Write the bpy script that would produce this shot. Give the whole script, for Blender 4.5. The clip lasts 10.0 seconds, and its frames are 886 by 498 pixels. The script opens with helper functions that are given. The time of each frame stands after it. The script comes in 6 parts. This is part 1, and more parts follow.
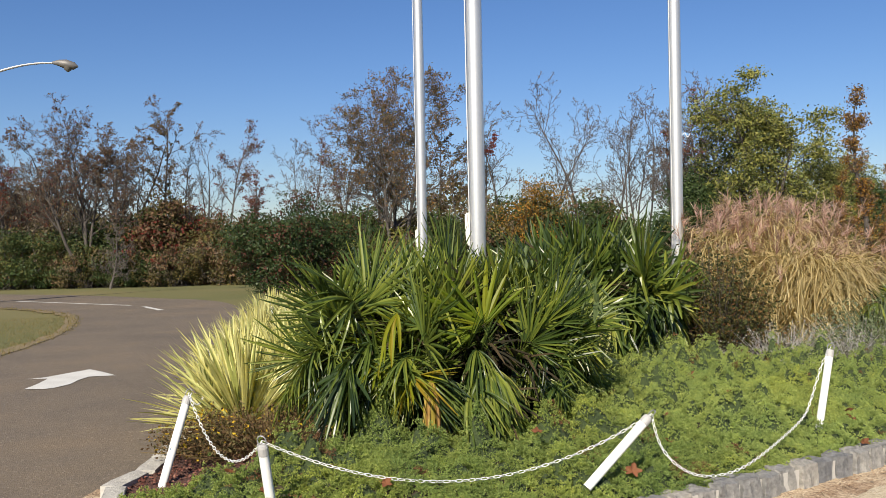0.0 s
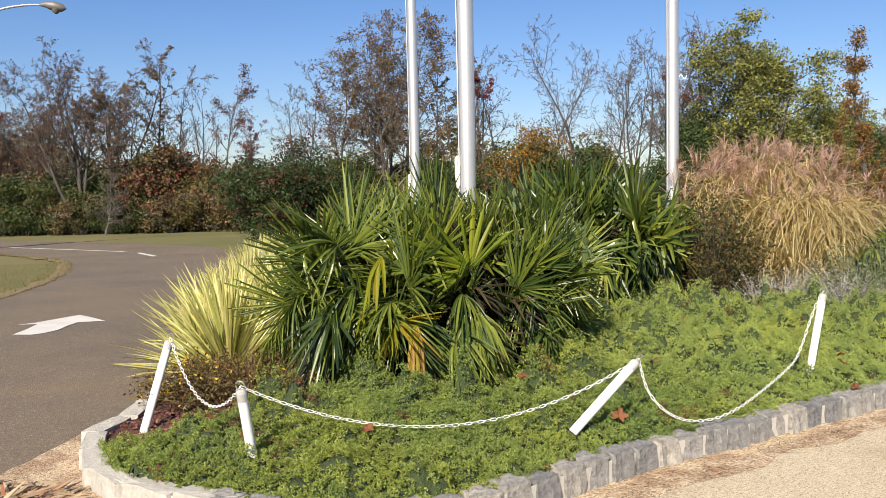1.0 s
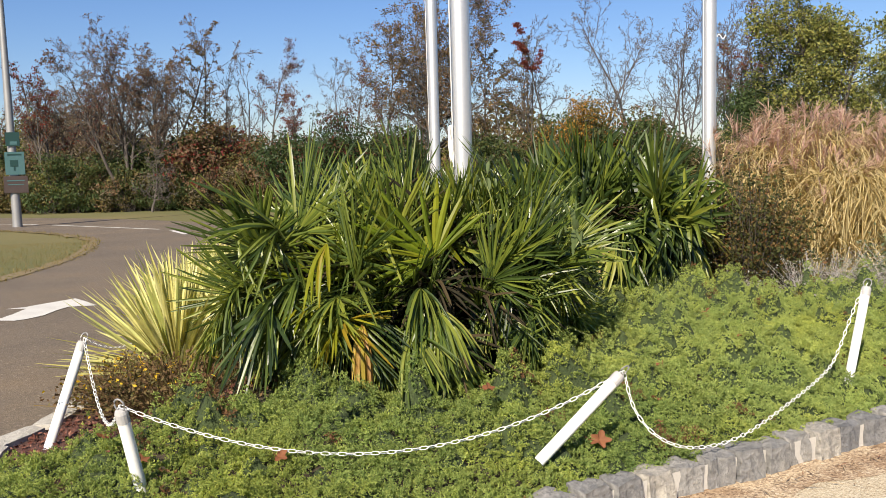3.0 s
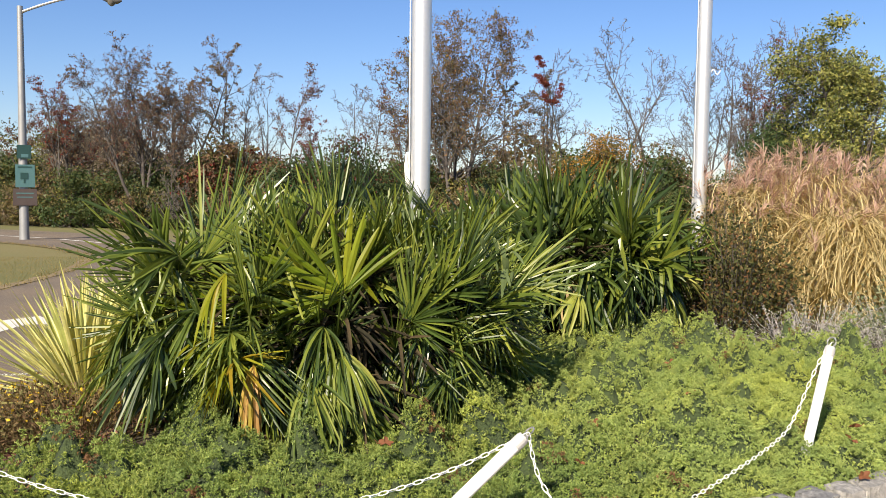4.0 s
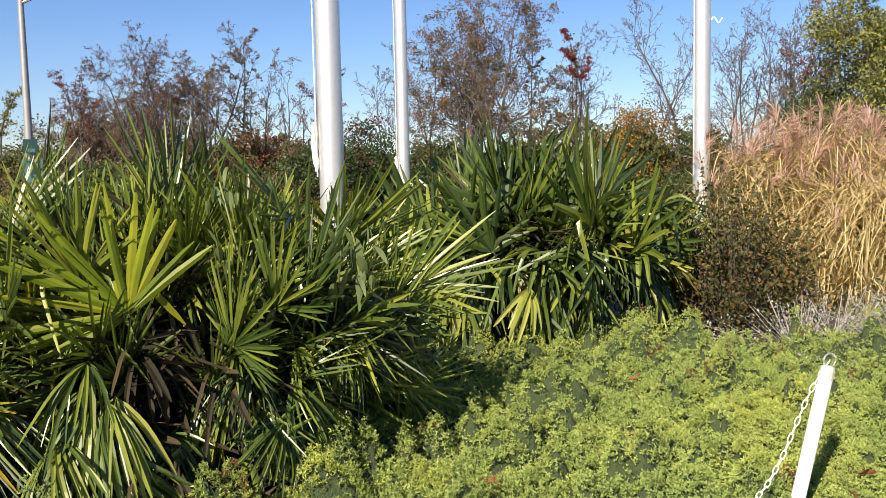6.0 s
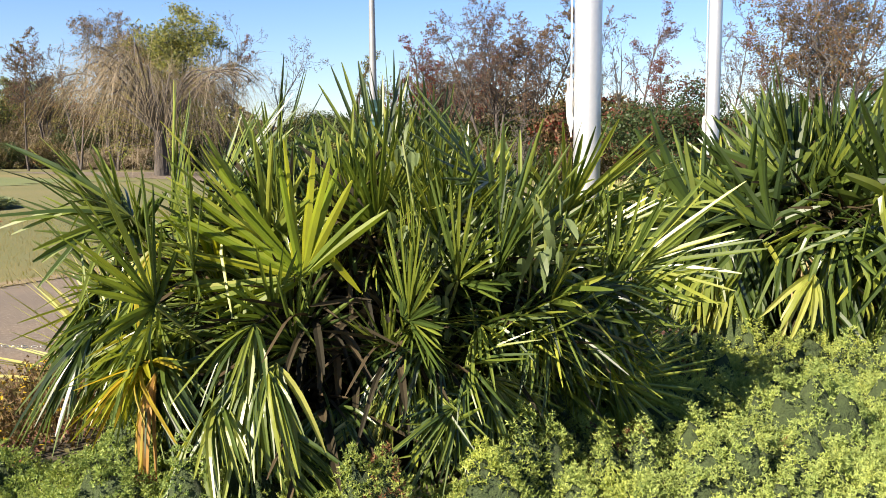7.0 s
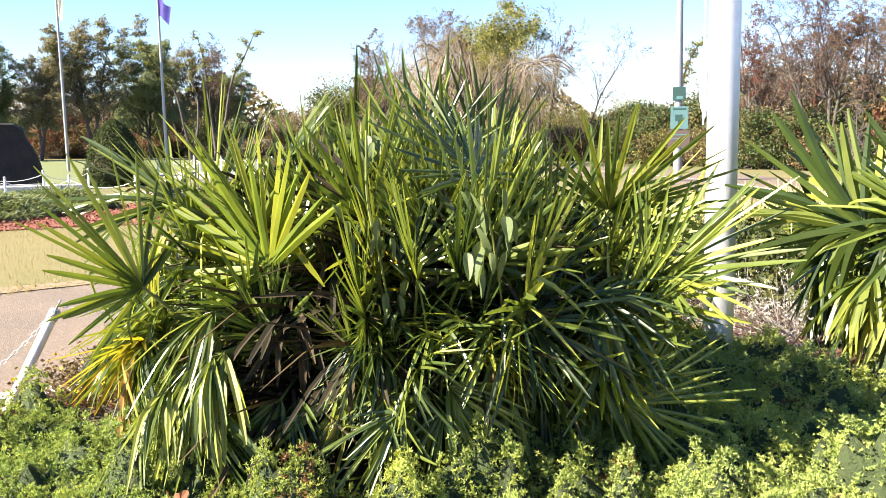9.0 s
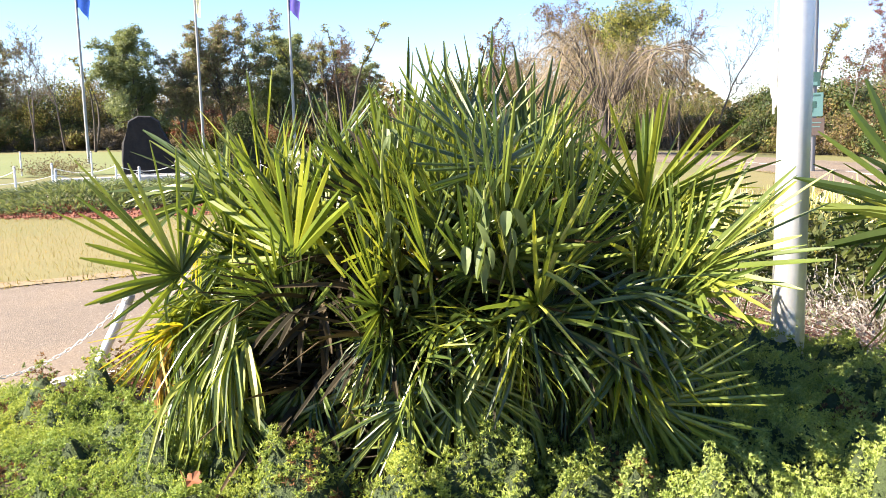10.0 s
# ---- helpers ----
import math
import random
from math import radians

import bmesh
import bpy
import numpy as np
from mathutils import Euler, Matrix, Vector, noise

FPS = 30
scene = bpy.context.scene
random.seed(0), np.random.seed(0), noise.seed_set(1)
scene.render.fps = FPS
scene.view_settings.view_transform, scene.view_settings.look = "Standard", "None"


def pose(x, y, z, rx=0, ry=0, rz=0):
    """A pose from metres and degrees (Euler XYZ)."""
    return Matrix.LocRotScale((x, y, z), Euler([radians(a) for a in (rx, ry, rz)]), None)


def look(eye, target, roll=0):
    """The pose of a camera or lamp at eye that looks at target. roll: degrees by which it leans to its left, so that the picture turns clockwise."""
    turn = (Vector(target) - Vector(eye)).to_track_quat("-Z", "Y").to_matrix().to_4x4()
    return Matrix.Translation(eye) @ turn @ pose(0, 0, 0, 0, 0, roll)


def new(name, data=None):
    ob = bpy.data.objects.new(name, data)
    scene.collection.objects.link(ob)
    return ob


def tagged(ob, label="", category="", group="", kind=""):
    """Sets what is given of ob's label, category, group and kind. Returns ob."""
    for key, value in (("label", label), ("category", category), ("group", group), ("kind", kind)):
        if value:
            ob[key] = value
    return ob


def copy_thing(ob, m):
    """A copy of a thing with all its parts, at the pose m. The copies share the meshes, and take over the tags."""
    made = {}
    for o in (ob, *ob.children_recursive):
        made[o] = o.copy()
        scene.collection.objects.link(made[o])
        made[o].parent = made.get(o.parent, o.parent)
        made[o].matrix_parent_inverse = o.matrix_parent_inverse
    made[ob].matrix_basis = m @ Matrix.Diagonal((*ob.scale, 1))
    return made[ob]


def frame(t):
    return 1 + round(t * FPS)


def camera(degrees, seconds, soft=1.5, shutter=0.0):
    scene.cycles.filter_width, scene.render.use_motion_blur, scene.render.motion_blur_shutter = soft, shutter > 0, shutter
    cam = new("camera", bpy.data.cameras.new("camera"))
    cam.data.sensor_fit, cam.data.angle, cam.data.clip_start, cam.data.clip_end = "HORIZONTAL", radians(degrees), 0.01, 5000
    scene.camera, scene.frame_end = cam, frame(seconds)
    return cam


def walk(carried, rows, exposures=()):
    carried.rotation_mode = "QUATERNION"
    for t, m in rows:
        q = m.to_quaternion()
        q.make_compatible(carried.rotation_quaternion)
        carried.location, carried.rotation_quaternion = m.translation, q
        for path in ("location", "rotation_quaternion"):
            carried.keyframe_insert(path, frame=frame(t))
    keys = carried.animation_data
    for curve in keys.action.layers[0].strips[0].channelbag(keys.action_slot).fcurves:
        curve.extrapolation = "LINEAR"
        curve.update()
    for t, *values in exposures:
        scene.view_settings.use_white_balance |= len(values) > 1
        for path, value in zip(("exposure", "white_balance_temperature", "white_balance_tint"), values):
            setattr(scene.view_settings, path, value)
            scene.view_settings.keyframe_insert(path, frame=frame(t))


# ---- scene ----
cam = camera(53.1, 10.0, soft=0.85)
METRES, EYE, TILT, LEAN, TURN = 5.3, 1.5, 0.0, 0.0, 0.0
ROWS = [
    (0.0, 0.0, 0.0, 0.0, -0.02, -1.03, 1.18),
    (0.5, 0.0076, 0.0031, -0.0031, 0.3, -3.21, 1.08),
    (1.0, 0.0134, 0.0227, -0.0056, -0.16, -4.47, 1.19),
    (1.5, 0.0211, 0.0618, -0.0063, 0.09, -5.22, 1.4),
    (2.0, 0.045, 0.0973, -0.0109, 1.64, -6.26, 1.67),
    (3.5, 0.1492, 0.2226, -0.0109, 4.54, -5.36, 0.72),
    (4.0, 0.197, 0.2641, -0.0128, 5.25, -4.04, -0.74),
    (4.5, 0.2314, 0.3215, -0.0181, 3.41, -3.22, -0.97),
    (5.0, 0.2611, 0.3798, -0.0151, 1.6, -3.0, 0.57),
    (6.5, 0.3396, 0.5538, -0.0233, 16.96, -6.69, 1.09),
    (7.0, 0.3709, 0.5984, -0.0231, 29.41, -7.33, 0.47),
    (7.5, 0.3973, 0.6443, -0.0265, 39.03, -7.93, 0.72),
    (8.0, 0.4269, 0.6914, -0.0229, 45.1, -8.18, 1.51),
    (8.5, 0.479, 0.7266, -0.024, 49.51, -8.21, 1.68),
    (9.0, 0.5103, 0.7596, -0.0264, 50.68, -7.69, 1.02),
    (9.5, 0.5278, 0.7963, -0.0265, 53.5, -7.85, 0.5),
    (10.0, 0.5462, 0.8122, -0.0257, 58.94, -8.19, 1.41),
]
EXPOSURES = [(0.0, 0.64, 6550, 11), (0.5, 0.8, 6650, 12), (1.5, 0.88, 6700, 13), (2.0, 0.83, 6700, 13), (3.5, 0.96, 6800, 13), (4.5, 1.15, 6850, 13), (5.0, 1.14, 6850, 13), (6.5, 1.15, 6850, 13), (7.0, 1.58, 6900, 14), (7.5, 1.84, 6900, 14), (8.0, 2.06, 6800, 15), (9.0, 2.40, 6800, 16), (10.0, 2.38, 6800, 16)]
walk(cam, [(t, pose(0, 0, EYE, TILT, LEAN, TURN) @ pose(METRES * x, METRES * y, METRES * z, 90 + pitch, roll, yaw)) for t, x, y, z, yaw, pitch, roll in ROWS], EXPOSURES)

# ---- light ----
SUN_AZIMUTH, SUN_HEIGHT = -109.0, 37.0      # degrees, counter-clockwise from +x; above the horizon
world = bpy.data.worlds.new("sky")
scene.world = world
world.use_nodes = True
wn = world.node_tree.nodes
sky = wn.new("ShaderNodeTexSky")
sky.sky_type, sky.sun_disc = "NISHITA", False
sky.sun_elevation, sky.sun_rotation = radians(SUN_HEIGHT), radians(90 - SUN_AZIMUTH)
sky.air_density, sky.dust_density, sky.ozone_density = 1.0, 0.2, 1.2
wn["Background"].inputs["Strength"].default_value = 0.050
rich = wn.new("ShaderNodeHueSaturation")
rich.inputs["Saturation"].default_value = 1.1
tint = wn.new("ShaderNodeMix")
tint.data_type, tint.blend_type = "RGBA", "MULTIPLY"
tint.inputs[0].default_value, tint.inputs[7].default_value = 1.0, (0.82, 0.96, 1.28, 1)
world.node_tree.links.new(sky.outputs[0], tint.inputs[6])
world.node_tree.links.new(tint.outputs[2], rich.inputs["Color"])
world.node_tree.links.new(rich.outputs[0], wn["Background"].inputs["Color"])
to_sun = Vector((math.cos(radians(SUN_AZIMUTH)) * math.cos(radians(SUN_HEIGHT)), math.sin(radians(SUN_AZIMUTH)) * math.cos(radians(SUN_HEIGHT)), math.sin(radians(SUN_HEIGHT))))
sun = new("sun", bpy.data.lights.new("sun", "SUN"))
sun.data.energy, sun.data.angle, sun.data.color = 5.0, radians(0.5), (1.0, 0.92, 0.76)
sun.matrix_world = look(to_sun * 60, (0, 0, 0))


# ---- materials ----
def mat(name):
    m = bpy.data.materials.new(name)
    m.use_nodes = True
    return m, m.node_tree.nodes, m.node_tree.links, m.node_tree.nodes["Principled BSDF"]


def ramp(nodes, links, fac, stops):
    r = nodes.new("ShaderNodeValToRGB")
    el = r.color_ramp.elements
    while len(el) < len(stops):
        el.new(0.5)
    for e, (p, c) in zip(el, stops):
        e.position, e.color = p, (*c, 1)
    links.new(fac, r.inputs[0])
    return r.outputs[0]


def noise_tex(nodes, links, scale, detail=4.0, rough=0.6, coord="Object"):
    c = nodes.new("ShaderNodeTexCoord")
    n = nodes.new("ShaderNodeTexNoise")
    n.inputs["Scale"].default_value, n.inputs["Detail"].default_value, n.inputs["Roughness"].default_value = scale, detail, rough
    links.new(c.outputs[coord], n.inputs["Vector"])
    return n.outputs[0]


def mix(nodes, links, fac, a, b, mode="MIX"):
    m = nodes.new("ShaderNodeMix")
    m.data_type, m.blend_type = "RGBA", mode
    for sock, v in ((m.inputs[0], fac), (m.inputs[6], a), (m.inputs[7], b)):
        if isinstance(v, (int, float)):
            sock.default_value = v
        elif isinstance(v, tuple):
            sock.default_value = (*v, 1)
        else:
            links.new(v, sock)
    return m.outputs[2]


def bump(nodes, links, bsdf, height, strength, distance=0.01):
    b = nodes.new("ShaderNodeBump")
    b.inputs["Strength"].default_value, b.inputs["Distance"].default_value = strength, distance
    links.new(height, b.inputs["Height"])
    links.new(b.outputs[0], bsdf.inputs["Normal"])


def surface(name, fine, coarse, fine_scale=60.0, coarse_scale=1.5, rough=0.85, relief=0.4, metal=0.0, blend=0.5, coord="Object", distance=0.01):
    """Grain (two or three colours) under patches of a second set of colours, with relief from the grain."""
    m, n, l, b = mat(name)
    f = noise_tex(n, l, fine_scale, 5, 0.7, coord)
    c = noise_tex(n, l, coarse_scale, 5, 0.6, coord)
    a = ramp(n, l, f, [(0.3 + 0.4 * i / max(1, len(fine) - 1), col) for i, col in enumerate(fine)])
    k = ramp(n, l, c, [(0.3 + 0.4 * i / max(1, len(coarse) - 1), col) for i, col in enumerate(coarse)])
    l.new(mix(n, l, blend, a, k), b.inputs["Base Color"])
    b.inputs["Roughness"].default_value, b.inputs["Metallic"].default_value = rough, metal
    if relief:
        bump(n, l, b, f, relief, distance)
    return m


def leaf(name, colours, rough=0.45, through_light=0.3, per="island", spec=0.2, glow=1.6, patch=0.0):
    """Leaf tissue: its colour varies from piece to piece, and part of the light goes through."""
    m, n, l, b = mat(name)
    if per == "island":
        src = n.new("ShaderNodeNewGeometry").outputs["Random Per Island"]
    else:
        src = n.new("ShaderNodeObjectInfo").outputs["Random"]
    if per == "fan":
        # leaflets of one fan share its tone
        each = n.new("ShaderNodeNewGeometry").outputs["Random Per Island"]
        both = n.new("ShaderNodeMix")
        both.data_type, both.inputs[0].default_value = "FLOAT", 0.48
        l.new(src, both.inputs[2])
        l.new(each, both.inputs[3])
        src = both.outputs[0]
    last = max(1, len(colours) - 1)
    col = ramp(n, l, src, [(i / last, c) for i, c in enumerate(colours)])
    blot = noise_tex(n, l, 9.0, 3, 0.6)
    col = mix(n, l, 0.55, col, ramp(n, l, blot, [(0.3, (0.45, 0.45, 0.45)), (0.7, (1.0, 1.0, 1.0))]), "MULTIPLY")
    if patch:
        # whole sprays are fresher or duller than their neighbours
        col = mix(n, l, 1.0, col, ramp(n, l, noise_tex(n, l, patch * 5, 3, 0.6), [(0.34, (0.76, 0.80, 0.80)), (0.52, (0.97, 0.97, 0.95)), (0.68, (1.15, 1.10, 0.95))]), "MULTIPLY")
        col = mix(n, l, 1.0, col, ramp(n, l, noise_tex(n, l, patch, 3, 0.6), [(0.32, (0.80, 0.88, 0.92)), (0.5, (1.0, 1.0, 1.0)), (0.68, (1.12, 1.06, 0.88))]), "MULTIPLY")
    l.new(col, b.inputs["Base Color"])
    b.inputs["Roughness"].default_value = rough
    b.inputs["Specular IOR Level"].default_value = spec
    t = n.new("ShaderNodeBsdfTranslucent")
    l.new(mix(n, l, 1.0, col, (glow, glow * 0.97, glow * 0.52), "MULTIPLY"), t.inputs[0])
    s = n.new("ShaderNodeMixShader")
    s.inputs[0].default_value = through_light
    l.new(b.outputs[0], s.inputs[1])
    l.new(t.outputs[0], s.inputs[2])
    l.new(s.outputs[0], n["Material Output"].inputs[0])
    return m


LAWN = surface("lawn", [(0.066, 0.068, 0.020), (0.115, 0.102, 0.034), (0.175, 0.14, 0.058)], [(0.064, 0.090, 0.020), (0.115, 0.115, 0.033), (0.185, 0.145, 0.054)], 30, 0.11, 0.95, 0.7, blend=0.6)


def pebbled(name, scale, tones, patches, patch_scale):
    """Small stones of several tones that show at the surface, under larger stains."""
    m, n, l, b = mat(name)
    c = n.new("ShaderNodeTexCoord")
    v = n.new("ShaderNodeTexVoronoi")
    v.inputs["Scale"].default_value = scale
    l.new(c.outputs["Object"], v.inputs["Vector"])
    tone = n.new("ShaderNodeSeparateColor")
    l.new(v.outputs["Color"], tone.inputs[0])
    pebble = ramp(n, l, tone.outputs[0], tones)
    patch = ramp(n, l, noise_tex(n, l, patch_scale, 6, 0.65), patches)
    l.new(mix(n, l, 1.0, pebble, patch, "MULTIPLY"), b.inputs["Base Color"])
    b.inputs["Roughness"].default_value = 0.85
    bump(n, l, b, v.outputs["Distance"], 0.5, 0.006)
    return m


WALKWAY = pebbled("exposed_aggregate", 165, [(0.0, (0.24, 0.19, 0.125)), (0.12, (0.36, 0.29, 0.195)), (0.3, (0.46, 0.385, 0.27)), (0.7, (0.53, 0.455, 0.33)), (1.0, (0.63, 0.56, 0.43))], [(0.3, (0.74, 0.68, 0.62)), (0.5, (0.95, 0.93, 0.90)), (0.7, (1.0, 1.0, 1.0))], 0.9)
ASPHALT = pebbled("asphalt", 105, [(0.0, (0.106, 0.082, 0.058)), (0.5, (0.147, 0.115, 0.083)), (0.9, (0.174, 0.138, 0.101)), (0.97, (0.215, 0.176, 0.130)), (1.0, (0.30, 0.25, 0.19))], [(0.3, (0.70, 0.71, 0.73)), (0.5, (0.91, 0.91, 0.90)), (0.7, (1.12, 1.06, 0.96))], 0.55)
RED_MULCH = surface("bright_red_mulch", [(0.06, 0.02, 0.014), (0.20, 0.065, 0.042), (0.34, 0.14, 0.09)], [(0.10, 0.035, 0.022), (0.24, 0.09, 0.055)], 30, 3.0, 0.9, 1.0, distance=0.03)
SOIL = surface("soil", [(0.03, 0.022, 0.015), (0.07, 0.05, 0.03)], [(0.04, 0.03, 0.018), (0.06, 0.055, 0.025)], 50, 2.0, 0.95, 0.8)
MULCH = surface("red_mulch", [(0.03, 0.014, 0.011), (0.10, 0.04, 0.03), (0.20, 0.09, 0.065)], [(0.05, 0.022, 0.016), (0.14, 0.06, 0.042)], 38, 3.0, 0.9, 1.0, distance=0.03)
GRANITE = surface("granite_block", [(0.12, 0.12, 0.12), (0.25, 0.245, 0.24), (0.40, 0.39, 0.37)], [(0.16, 0.16, 0.155), (0.29, 0.28, 0.27), (0.40, 0.38, 0.345)], 38, 9, 0.9, 1.0, distance=0.02)
PALE_GRANITE = surface("pale_granite_block", [(0.26, 0.25, 0.23), (0.40, 0.385, 0.35), (0.52, 0.50, 0.45)], [(0.32, 0.30, 0.27), (0.50, 0.47, 0.42)], 38, 7, 0.9, 0.8, distance=0.012)
gn, gl = GRANITE.node_tree.nodes, GRANITE.node_tree.links
gb = gn["Principled BSDF"].inputs["Base Color"]
gl.new(mix(gn, gl, 1.0, gb.links[0].from_socket, ramp(gn, gl, gn.new("ShaderNodeObjectInfo").outputs["Random"], [(0.0, (0.62, 0.64, 0.68)), (0.5, (0.95, 0.95, 0.94)), (1.0, (1.25, 1.2, 1.1))]), "MULTIPLY"), gb)
ROAD_PAINT = surface("road_paint", [(0.42, 0.41, 0.38), (0.64, 0.63, 0.59)], [(0.48, 0.46, 0.43), (0.66, 0.65, 0.61)], 90, 3, 0.7, 0.3)
WHITE_PAINT = surface("white_paint", [(0.72, 0.72, 0.71), (0.84, 0.84, 0.83)], [(0.70, 0.70, 0.68), (0.83, 0.83, 0.82)], 40, 5, 0.4, 0.1)
GREY_CAP = surface("grey_cap", [(0.25, 0.25, 0.25), (0.42, 0.41, 0.40)], [(0.3, 0.3, 0.3), (0.45, 0.44, 0.43)], 60, 9, 0.6, 0.1)
ALUMINIUM = surface("brushed_aluminium", [(0.60, 0.60, 0.60), (0.72, 0.72, 0.71)], [(0.60, 0.60, 0.60), (0.70, 0.70, 0.69)], 30, 2, 0.42, 0.03, 0.75)
GALVANISED = surface("galvanised_steel", [(0.24, 0.245, 0.25), (0.34, 0.34, 0.34)], [(0.26, 0.26, 0.26), (0.36, 0.355, 0.35)], 40, 3, 0.5, 0.05, 0.5)
ROPE = surface("white_rope", [(0.62, 0.60, 0.55), (0.82, 0.81, 0.78)], [(0.7, 0.68, 0.64), (0.8, 0.79, 0.76)], 200, 20, 0.9, 0.5)
BARK = surface("bark", [(0.028, 0.023, 0.02), (0.07, 0.058, 0.05), (0.12, 0.10, 0.09)], [(0.045, 0.038, 0.033), (0.09, 0.078, 0.068)], 12, 1.2, 0.95, 0.8)
PALE_BARK = surface("pale_bark", [(0.06, 0.052, 0.046), (0.13, 0.113, 0.10)], [(0.07, 0.06, 0.053), (0.125, 0.108, 0.096)], 12, 1.2, 0.95, 0.6)
BLACK_GRANITE = surface("black_granite", [(0.008, 0.008, 0.009), (0.024, 0.023, 0.023)], [(0.010, 0.010, 0.011), (0.032, 0.030, 0.028)], 9, 2.5, 0.8, 0.9, distance=0.03)
BLACK_GRANITE.node_tree.nodes["Principled BSDF"].inputs["Specular IOR Level"].default_value = 0.2
PINK_PAVING = surface("pink_paving", [(0.27, 0.20, 0.17), (0.40, 0.31, 0.27)], [(0.30, 0.22, 0.19), (0.38, 0.31, 0.28)], 60, 1, 0.85, 0.3)
CONCRETE = surface("concrete", [(0.36, 0.34, 0.31), (0.52, 0.50, 0.46)], [(0.38, 0.36, 0.33), (0.52, 0.49, 0.45)], 60, 2, 0.85, 0.3)
DIRT = pebbled("dirt", 120, [(0.0, (0.16, 0.11, 0.075)), (0.3, (0.36, 0.27, 0.18)), (0.7, (0.48, 0.38, 0.26)), (1.0, (0.62, 0.53, 0.40))], [(0.28, (0.50, 0.44, 0.40)), (0.42, (0.72, 0.62, 0.54)), (0.55, (1.0, 0.98, 0.95)), (0.75, (1.15, 1.1, 1.0))], 4.5)

PALM_GREEN = leaf("palm_leaf", [(0.018, 0.036, 0.011), (0.034, 0.060, 0.015), (0.064, 0.102, 0.020), (0.125, 0.168, 0.028), (0.20, 0.235, 0.036), (0.28, 0.30, 0.05)], 0.36, 0.28, "fan", 0.5, 1.55)
PALM_YELLOW = leaf("yellowing_palm_leaf", [(0.11, 0.17, 0.012), (0.18, 0.23, 0.015), (0.28, 0.28, 0.02), (0.36, 0.25, 0.03)], 0.45, 0.42, "fan", 0.25, 1.6)
PALM_OLD = leaf("old_palm_leaf", [(0.07, 0.11, 0.02), (0.15, 0.19, 0.03), (0.25, 0.28, 0.05), (0.36, 0.36, 0.09), (0.42, 0.38, 0.15)], 0.40, 0.34, "fan", 0.45, 1.5)
PALM_DEAD = leaf("dead_palm_leaf", [(0.30, 0.21, 0.10), (0.45, 0.35, 0.18), (0.38, 0.24, 0.08)], 0.7, 0.25, "object", 0.3, 1.2)
# near-black brown: the shade inside the clumps is put into the colour
PALM_SHADE_HUSK = leaf("shade_husk_leaf", [(0.02, 0.018, 0.01), (0.045, 0.035, 0.018), (0.07, 0.05, 0.025)], 0.8, 0.05, "island", 0.2, 1.0)
STALK = leaf("palm_stalk", [(0.10, 0.14, 0.03), (0.16, 0.18, 0.05)], 0.5, 0.05, "object")
JUNIPER = leaf("juniper", [(0.17, 0.24, 0.075), (0.25, 0.33, 0.095), (0.34, 0.415, 0.12), (0.43, 0.48, 0.15)], 0.6, 0.38, "island", 0.15, 1.4, patch=1.6)
JUNIPER_PALE = leaf("pale_juniper", [(0.26, 0.335, 0.105), (0.34, 0.425, 0.13), (0.42, 0.495, 0.15), (0.49, 0.545, 0.175)], 0.6, 0.32, "island", 0.15, 1.3, patch=1.6)
JUNIPER_DEAD = leaf("dead_juniper", [(0.14, 0.07, 0.035), (0.24, 0.13, 0.06)], 0.8, 0.15)
YUCCA = leaf("variegated_yucca", [(0.45, 0.42, 0.14), (0.60, 0.55, 0.20), (0.66, 0.62, 0.30), (0.26, 0.32, 0.08)], 0.5, 0.25, "island", 0.4, 1.2)
RUST = leaf("rust_leaf", [(0.10, 0.056, 0.034), (0.15, 0.085, 0.05), (0.22, 0.135, 0.078), (0.14, 0.11, 0.058)], 0.7, 0.22)
RED = leaf("crimson_leaf", [(0.12, 0.02, 0.018), (0.20, 0.04, 0.03), (0.16, 0.06, 0.035)], 0.7, 0.3)
OAK_LEAF = leaf("faded_oak_leaf", [(0.11, 0.066, 0.048), (0.16, 0.10, 0.072), (0.22, 0.145, 0.105), (0.15, 0.12, 0.075)], 0.7, 0.25)
ORANGE = leaf("orange_leaf", [(0.34, 0.15, 0.025), (0.40, 0.22, 0.04), (0.20, 0.09, 0.025), (0.16, 0.15, 0.035)], 0.7, 0.3)
GREEN_YELLOW = leaf("yellow_green_leaf", [(0.13, 0.16, 0.045), (0.24, 0.25, 0.07), (0.36, 0.34, 0.10), (0.09, 0.12, 0.036)], 0.65, 0.3)
DARK_GREEN = leaf("dark_green_leaf", [(0.03, 0.05, 0.018), (0.05, 0.08, 0.026), (0.075, 0.11, 0.035)], 0.5, 0.2)
MID_GREEN = leaf("mid_green_leaf", [(0.034, 0.052, 0.016), (0.055, 0.074, 0.022), (0.10, 0.105, 0.03)], 0.6, 0.18)
OLIVE = leaf("olive_leaf", [(0.05, 0.054, 0.02), (0.085, 0.082, 0.028), (0.165, 0.135, 0.042), (0.12, 0.075, 0.034)], 0.7, 0.18)
DRY = leaf("dry_brush", [(0.10, 0.075, 0.052), (0.16, 0.125, 0.09), (0.21, 0.17, 0.12), (0.12, 0.10, 0.05)], 0.8, 0.25)
# DRY made paler: haze over the far woods is put into the colour
PALE_DRY = leaf("hazed_brush", [(0.20, 0.16, 0.12), (0.28, 0.23, 0.17), (0.33, 0.27, 0.19)], 0.8, 0.25)
# green lightened and greyed: haze over the western trees is put into the colour
TREE_GREEN = leaf("hazed_grey_green_leaf", [(0.12, 0.155, 0.085), (0.18, 0.215, 0.115), (0.24, 0.265, 0.15)], 0.6, 0.35)
